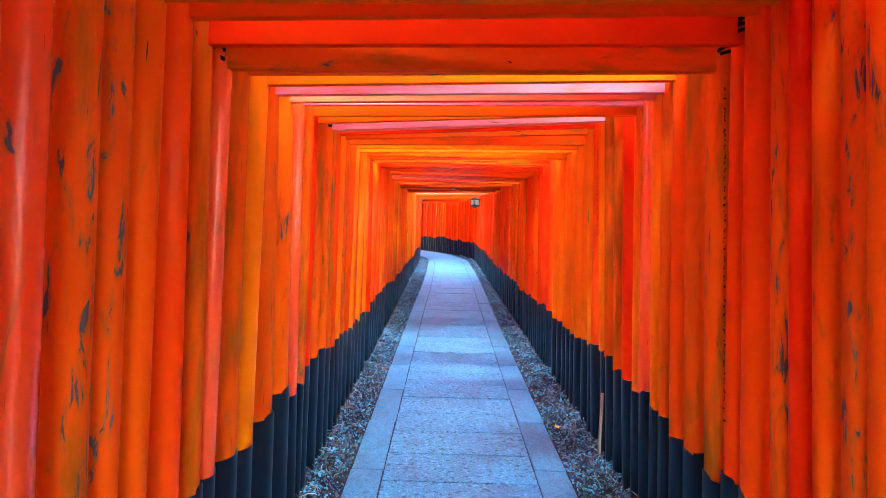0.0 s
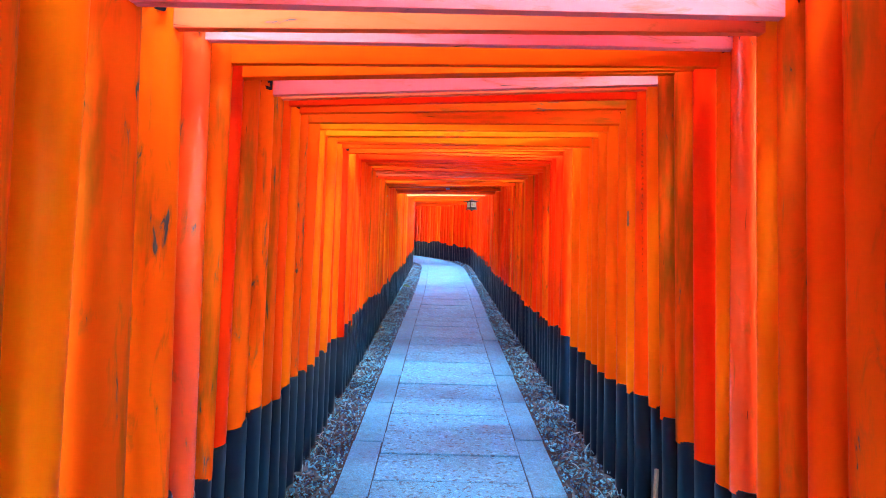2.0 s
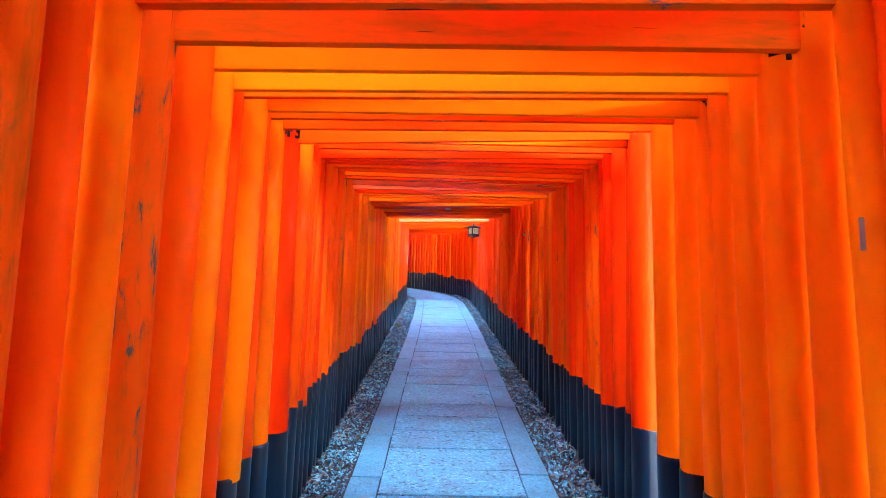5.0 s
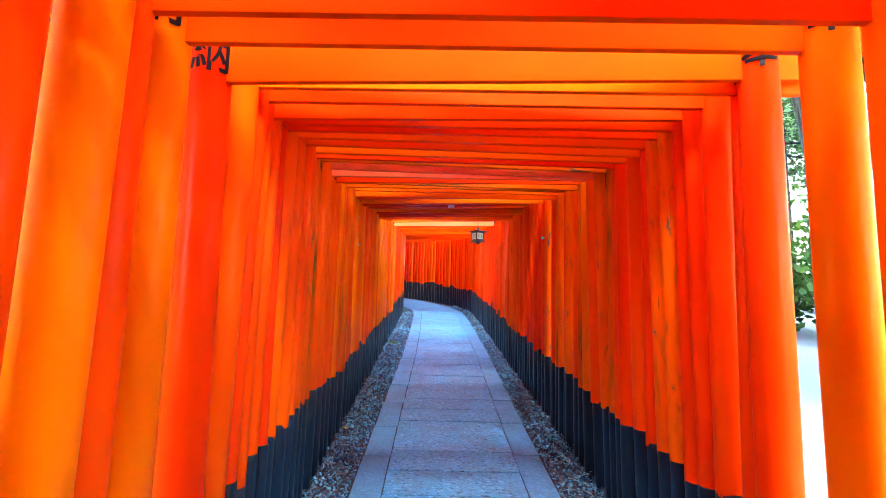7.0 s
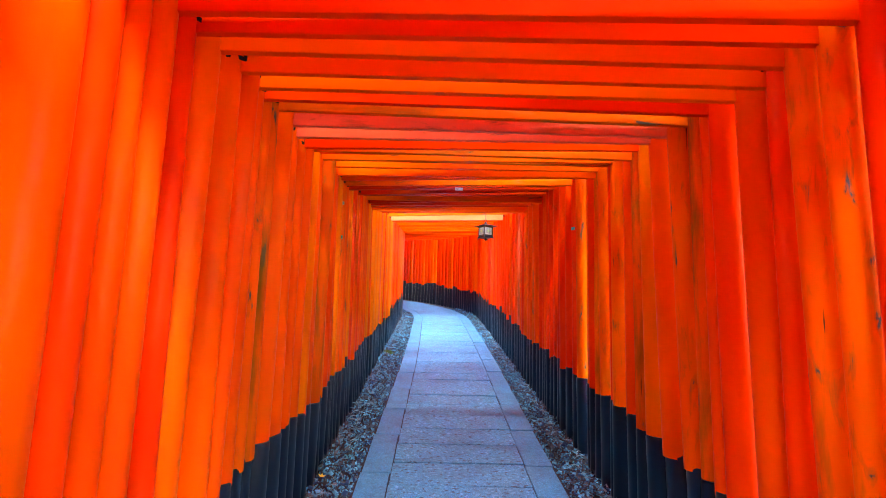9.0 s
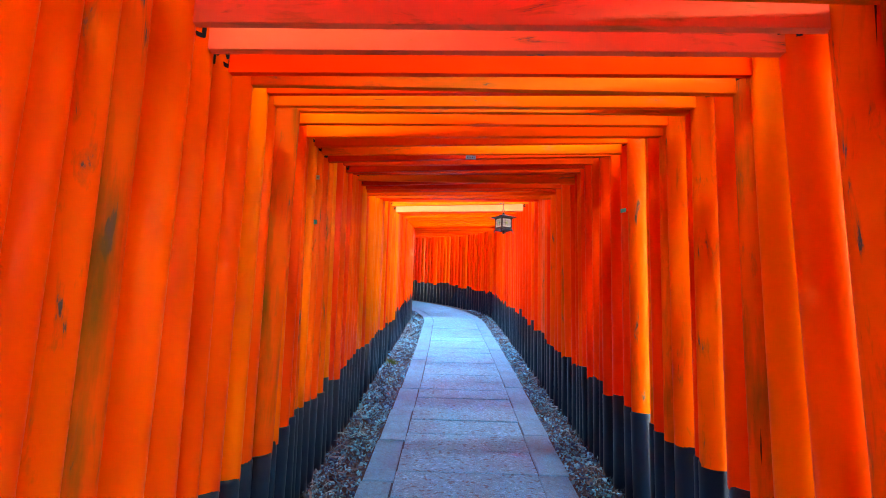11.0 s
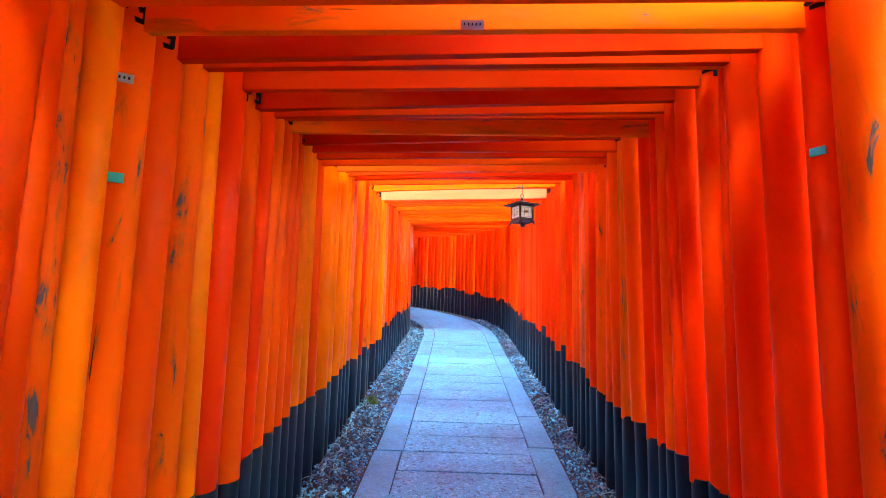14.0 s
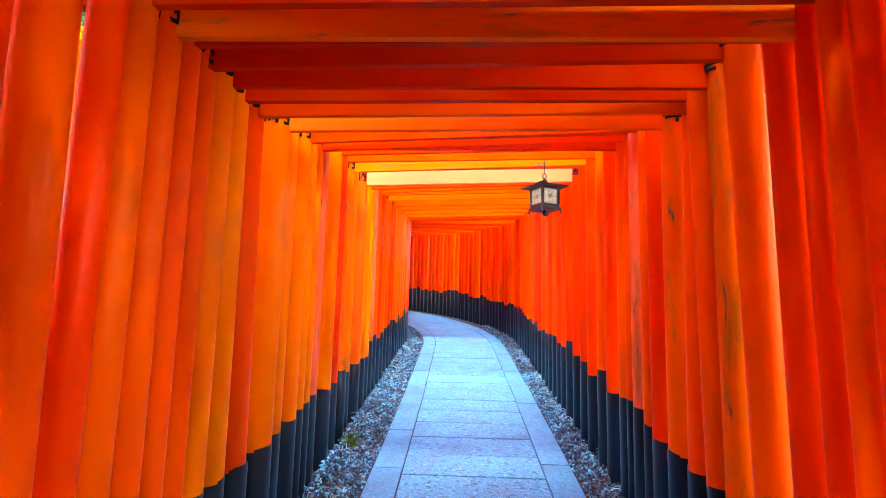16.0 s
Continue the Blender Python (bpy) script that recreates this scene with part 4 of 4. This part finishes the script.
def cedar(seed, tall, girth, lean):
    """A tall cedar: ridged bark trunk with a flared foot, thin limbs, and a ragged crown of needle sprays high up."""
    rng = random.Random(seed)
    tree = tagged(new("cedar_tree"), "tall cedar with fibrous grey-green and reddish bark beside the gates", "tree", "cedars round the lane")
    bm = bmesh.new()
    sides, rings = 40, []
    levels = [0, 0.15, 0.4, 0.8, 1.3, 2, 3, 4, 5.5, 7.5, 10, tall]
    for z in levels:
        f = 1 - 0.9 * z / tall + 0.45 * math.exp(-z / 0.35)
        ring = []
        for k in range(sides):
            a = 2 * math.pi * k / sides
            r = girth * f * (1 + 0.06 * math.sin(9 * a + 0.4 * z + seed) + 0.05 * noise.noise((3 * math.cos(a), 3 * math.sin(a), z * 0.4 + seed)))
            ring.append(bm.verts.new((r * math.cos(a) + lean * z, r * math.sin(a), z - 0.15)))
        rings.append(ring)
    for lo, hi in zip(rings, rings[1:]):
        for k in range(sides):
            bm.faces.new((lo[k], lo[(k + 1) % sides], hi[(k + 1) % sides], hi[k]))
    part("trunk", bm, BARK, tree, "fibrous reddish bark", True)
    limbs, crown = bmesh.new(), bmesh.new()
    for _ in range(46):
        z = rng.uniform(0.42, 0.97) * tall
        a, reach = rng.uniform(0, 6.28), (1.05 - z / tall) * tall * 0.3 + 0.4
        p = Vector((lean * z, 0, z))
        tip = p + Vector((math.cos(a) * reach, math.sin(a) * reach, -0.12 * reach + 0.1))
        limb(limbs, p, tip, 0.05, 0.012, 5)
        for _ in range(34):
            t = rng.uniform(0.25, 1.05)
            c = p.lerp(tip, t) + Vector((rng.gauss(0, 0.22), rng.gauss(0, 0.22), rng.gauss(-0.1, 0.16)))
            for _ in range(3):
                d = Vector((rng.gauss(0, 1), rng.gauss(0, 1), rng.gauss(-0.3, 0.6))).normalized()
                w = d.orthogonal().normalized() * 0.06
                l = rng.uniform(0.16, 0.32)
                q = [crown.verts.new(v) for v in (c - w * 0.5, c + d * l * 0.5 - w, c + d * l, c + d * l * 0.5 + w)]
                crown.faces.new(q)
    part("limb", limbs, BARK, tree)
    part("crown", crown, NEEDLE, tree, "dark green needle sprays")
    return tree


def broadleaf(seed, reach, high, spread, sprays):
    """An unseen broadleaf tree added to shade the ground beside the lane: forked trunk and a wide, flat, dense crown.
    reach: how far the crown leans along x.
    """
    rng = random.Random(seed)
    tree = tagged(new("broadleaf_tree"), "unseen broad evergreen tree with a dense dark crown, added to shade the ground beside the lane", "tree", "broadleaf trees beside the lane")
    wood, crown = bmesh.new(), bmesh.new()
    fork = Vector((0.15 * reach, 0.0, 0.55 * high))
    limb(wood, Vector((0, 0, -0.3)), fork, 0.26, 0.17, 14)
    tips = []
    for k in range(9):
        a, r = 2 * math.pi * k / 9 + rng.uniform(-0.3, 0.3), spread * rng.uniform(0.45, 0.85)
        tips.append(Vector((reach + r * math.cos(a), r * math.sin(a), high * rng.uniform(0.88, 1.08))))
        limb(wood, fork, fork.lerp(tips[-1], 0.5) + Vector((0, 0, 0.3)), 0.11, 0.06, 8)
        limb(wood, fork.lerp(tips[-1], 0.5) + Vector((0, 0, 0.3)), tips[-1], 0.06, 0.015, 6)
    for _ in range(sprays):
        a, r = rng.uniform(0, 6.28), spread * math.sqrt(rng.random()) * rng.uniform(0.85, 1.08)
        c = Vector((reach + r * math.cos(a), r * math.sin(a), high + rng.gauss(0.1, 0.45) - 0.05 * r * r))
        for _ in range(5):
            p = c + Vector((rng.gauss(0, 0.14), rng.gauss(0, 0.14), rng.gauss(0, 0.1)))
            d = Vector((rng.gauss(0, 1), rng.gauss(0, 1), rng.gauss(0, 0.4))).normalized()
            w = d.cross(Vector((rng.gauss(0, 0.3), rng.gauss(0, 0.3), 1))).normalized() * 0.075
            l = rng.uniform(0.18, 0.3)
            crown.faces.new([crown.verts.new(v) for v in (p, p + d * l * 0.45 - w, p + d * l, p + d * l * 0.45 + w)])
    part("trunk", wood, BARK, tree)
    part("crown", crown, NEEDLE, tree, "dense dark green leaves")
    return tree


def bush(seed, size):
    rng = random.Random(seed)
    shrub = tagged(new("bush"), "bright green leafy bush beyond the open ground", "bush", "bushes at the edge of the open ground")
    stems, leaves = bmesh.new(), bmesh.new()
    for _ in range(16):
        a, r = rng.uniform(0, 6.28), size * rng.uniform(0.3, 0.9)
        tip = Vector((r * math.cos(a), r * math.sin(a), size * rng.uniform(0.7, 1.7)))
        limb(stems, Vector((0.1 * math.cos(a), 0.1 * math.sin(a), -0.05)), tip, 0.02, 0.006, 5)
        for _ in range(110):
            c = tip * rng.uniform(0.35, 1.1) + Vector((rng.gauss(0, 0.2), rng.gauss(0, 0.2), rng.gauss(0, 0.2))) * size
            d = Vector((rng.gauss(0, 1), rng.gauss(0, 1), rng.gauss(0, 0.6))).normalized()
            w = d.orthogonal().normalized() * 0.035
            q = [leaves.verts.new(v) for v in (c, c + d * 0.05 - w, c + d * 0.12, c + d * 0.05 + w)]
            leaves.faces.new(q)
    part("stem", stems, BARK, shrub)
    part("foliage", leaves, GREEN, shrub)
    return shrub


big = cedar(3, 15.0, 0.3, -0.165)
big.matrix_basis = pose(5.08, 9.3, terrain(5.08, 9.3))
# added shade trees, crowns out of view: three on the left, two right
for seed, x, y, reach, high, spread, sprays in ((51, -7.3, 3.2, 2.9, 6.4, 3.0, 1500), (52, -7.4, 8.0, 3.0, 6.9, 3.0, 1500), (53, -7.2, 13.0, 2.9, 7.4, 3.0, 1300), (54, 8.3, 5.2, -3.2, 7.2, 3.1, 1300), (55, 8.6, 11.6, -3.4, 7.8, 3.1, 1200)):
    broadleaf(seed, reach, high, spread, sprays).matrix_basis = pose(x, y, terrain(x, y))
tree_rng = random.Random(17)
others = [cedar(5, 14.0, 0.3, 0.01), cedar(8, 17.0, 0.34, -0.02)]
for ob, (x, y) in zip(others, ((-7.5, 14.0), (13.8, 12.0))):
    ob.matrix_basis = pose(x, y, terrain(x, y))
ring = []
for k in range(13):
    ring.append((-7.6 - 1.6 * (k % 2), -7.0 + 3.0 * k))
    ring.append((-11.5 - 1.2 * (k % 3), -8.0 + 3.3 * k))
    ring.append((13.6 + 1.3 * (k % 2), -7.5 + 3.0 * k))
    ring.append((17.5 + 1.5 * (k % 3), -8.0 + 3.4 * k))
    if k < 6:
        ring.append((-6.5 + 3.6 * k, 33.0 + 1.5 * (k % 2)))
        ring.append((-8.0 + 3.8 * k, -11.0 - 1.5 * (k % 2)))
# nearer cedars, some of them added to shade the gap between the gates
ring += [(7.2, 2.2), (8.2, 12.4), (6.9, -2.5), (7.6, 22.5), (5.6, 4.6), (9.0, 6.0), (7.0, 9.0), (10.2, 9.6), (9.6, 15.6), (-7.0, 3.6), (-6.6, 8.4), (-7.2, 11.2)]
for x, y in ring:
    x, y = x + tree_rng.uniform(-0.6, 0.6), y + tree_rng.uniform(-0.7, 0.7)
    copy_thing(tree_rng.choice(others), pose(x, y, terrain(x, y), 0, 0, tree_rng.uniform(0, 360)))
first_bush = bush(2, 0.9)
first_bush.matrix_basis = pose(9.6, 15.2, terrain(9.6, 15.2))
for x, y in ((8.2, 15.8), (7.2, 17.2), (9.6, 14.0), (6.4, 18.9), (8.9, 13.0), (10.6, 12.4)):
    copy_thing(first_bush, scaled(x, y, terrain(x, y), 1.9, 1.9, 1.9, tree_rng.uniform(0, 360)))
for k in range(26):
    x, y = 12.2 + tree_rng.uniform(-0.6, 1.2), 1.0 + 0.95 * k
    if k > 15:
        x, y = 11.5 - 1.1 * (k - 15), 19.0 + 0.75 * (k - 15)
    copy_thing(first_bush, scaled(x, y, terrain(x, y), 1, 1, 1, tree_rng.uniform(0, 360)))

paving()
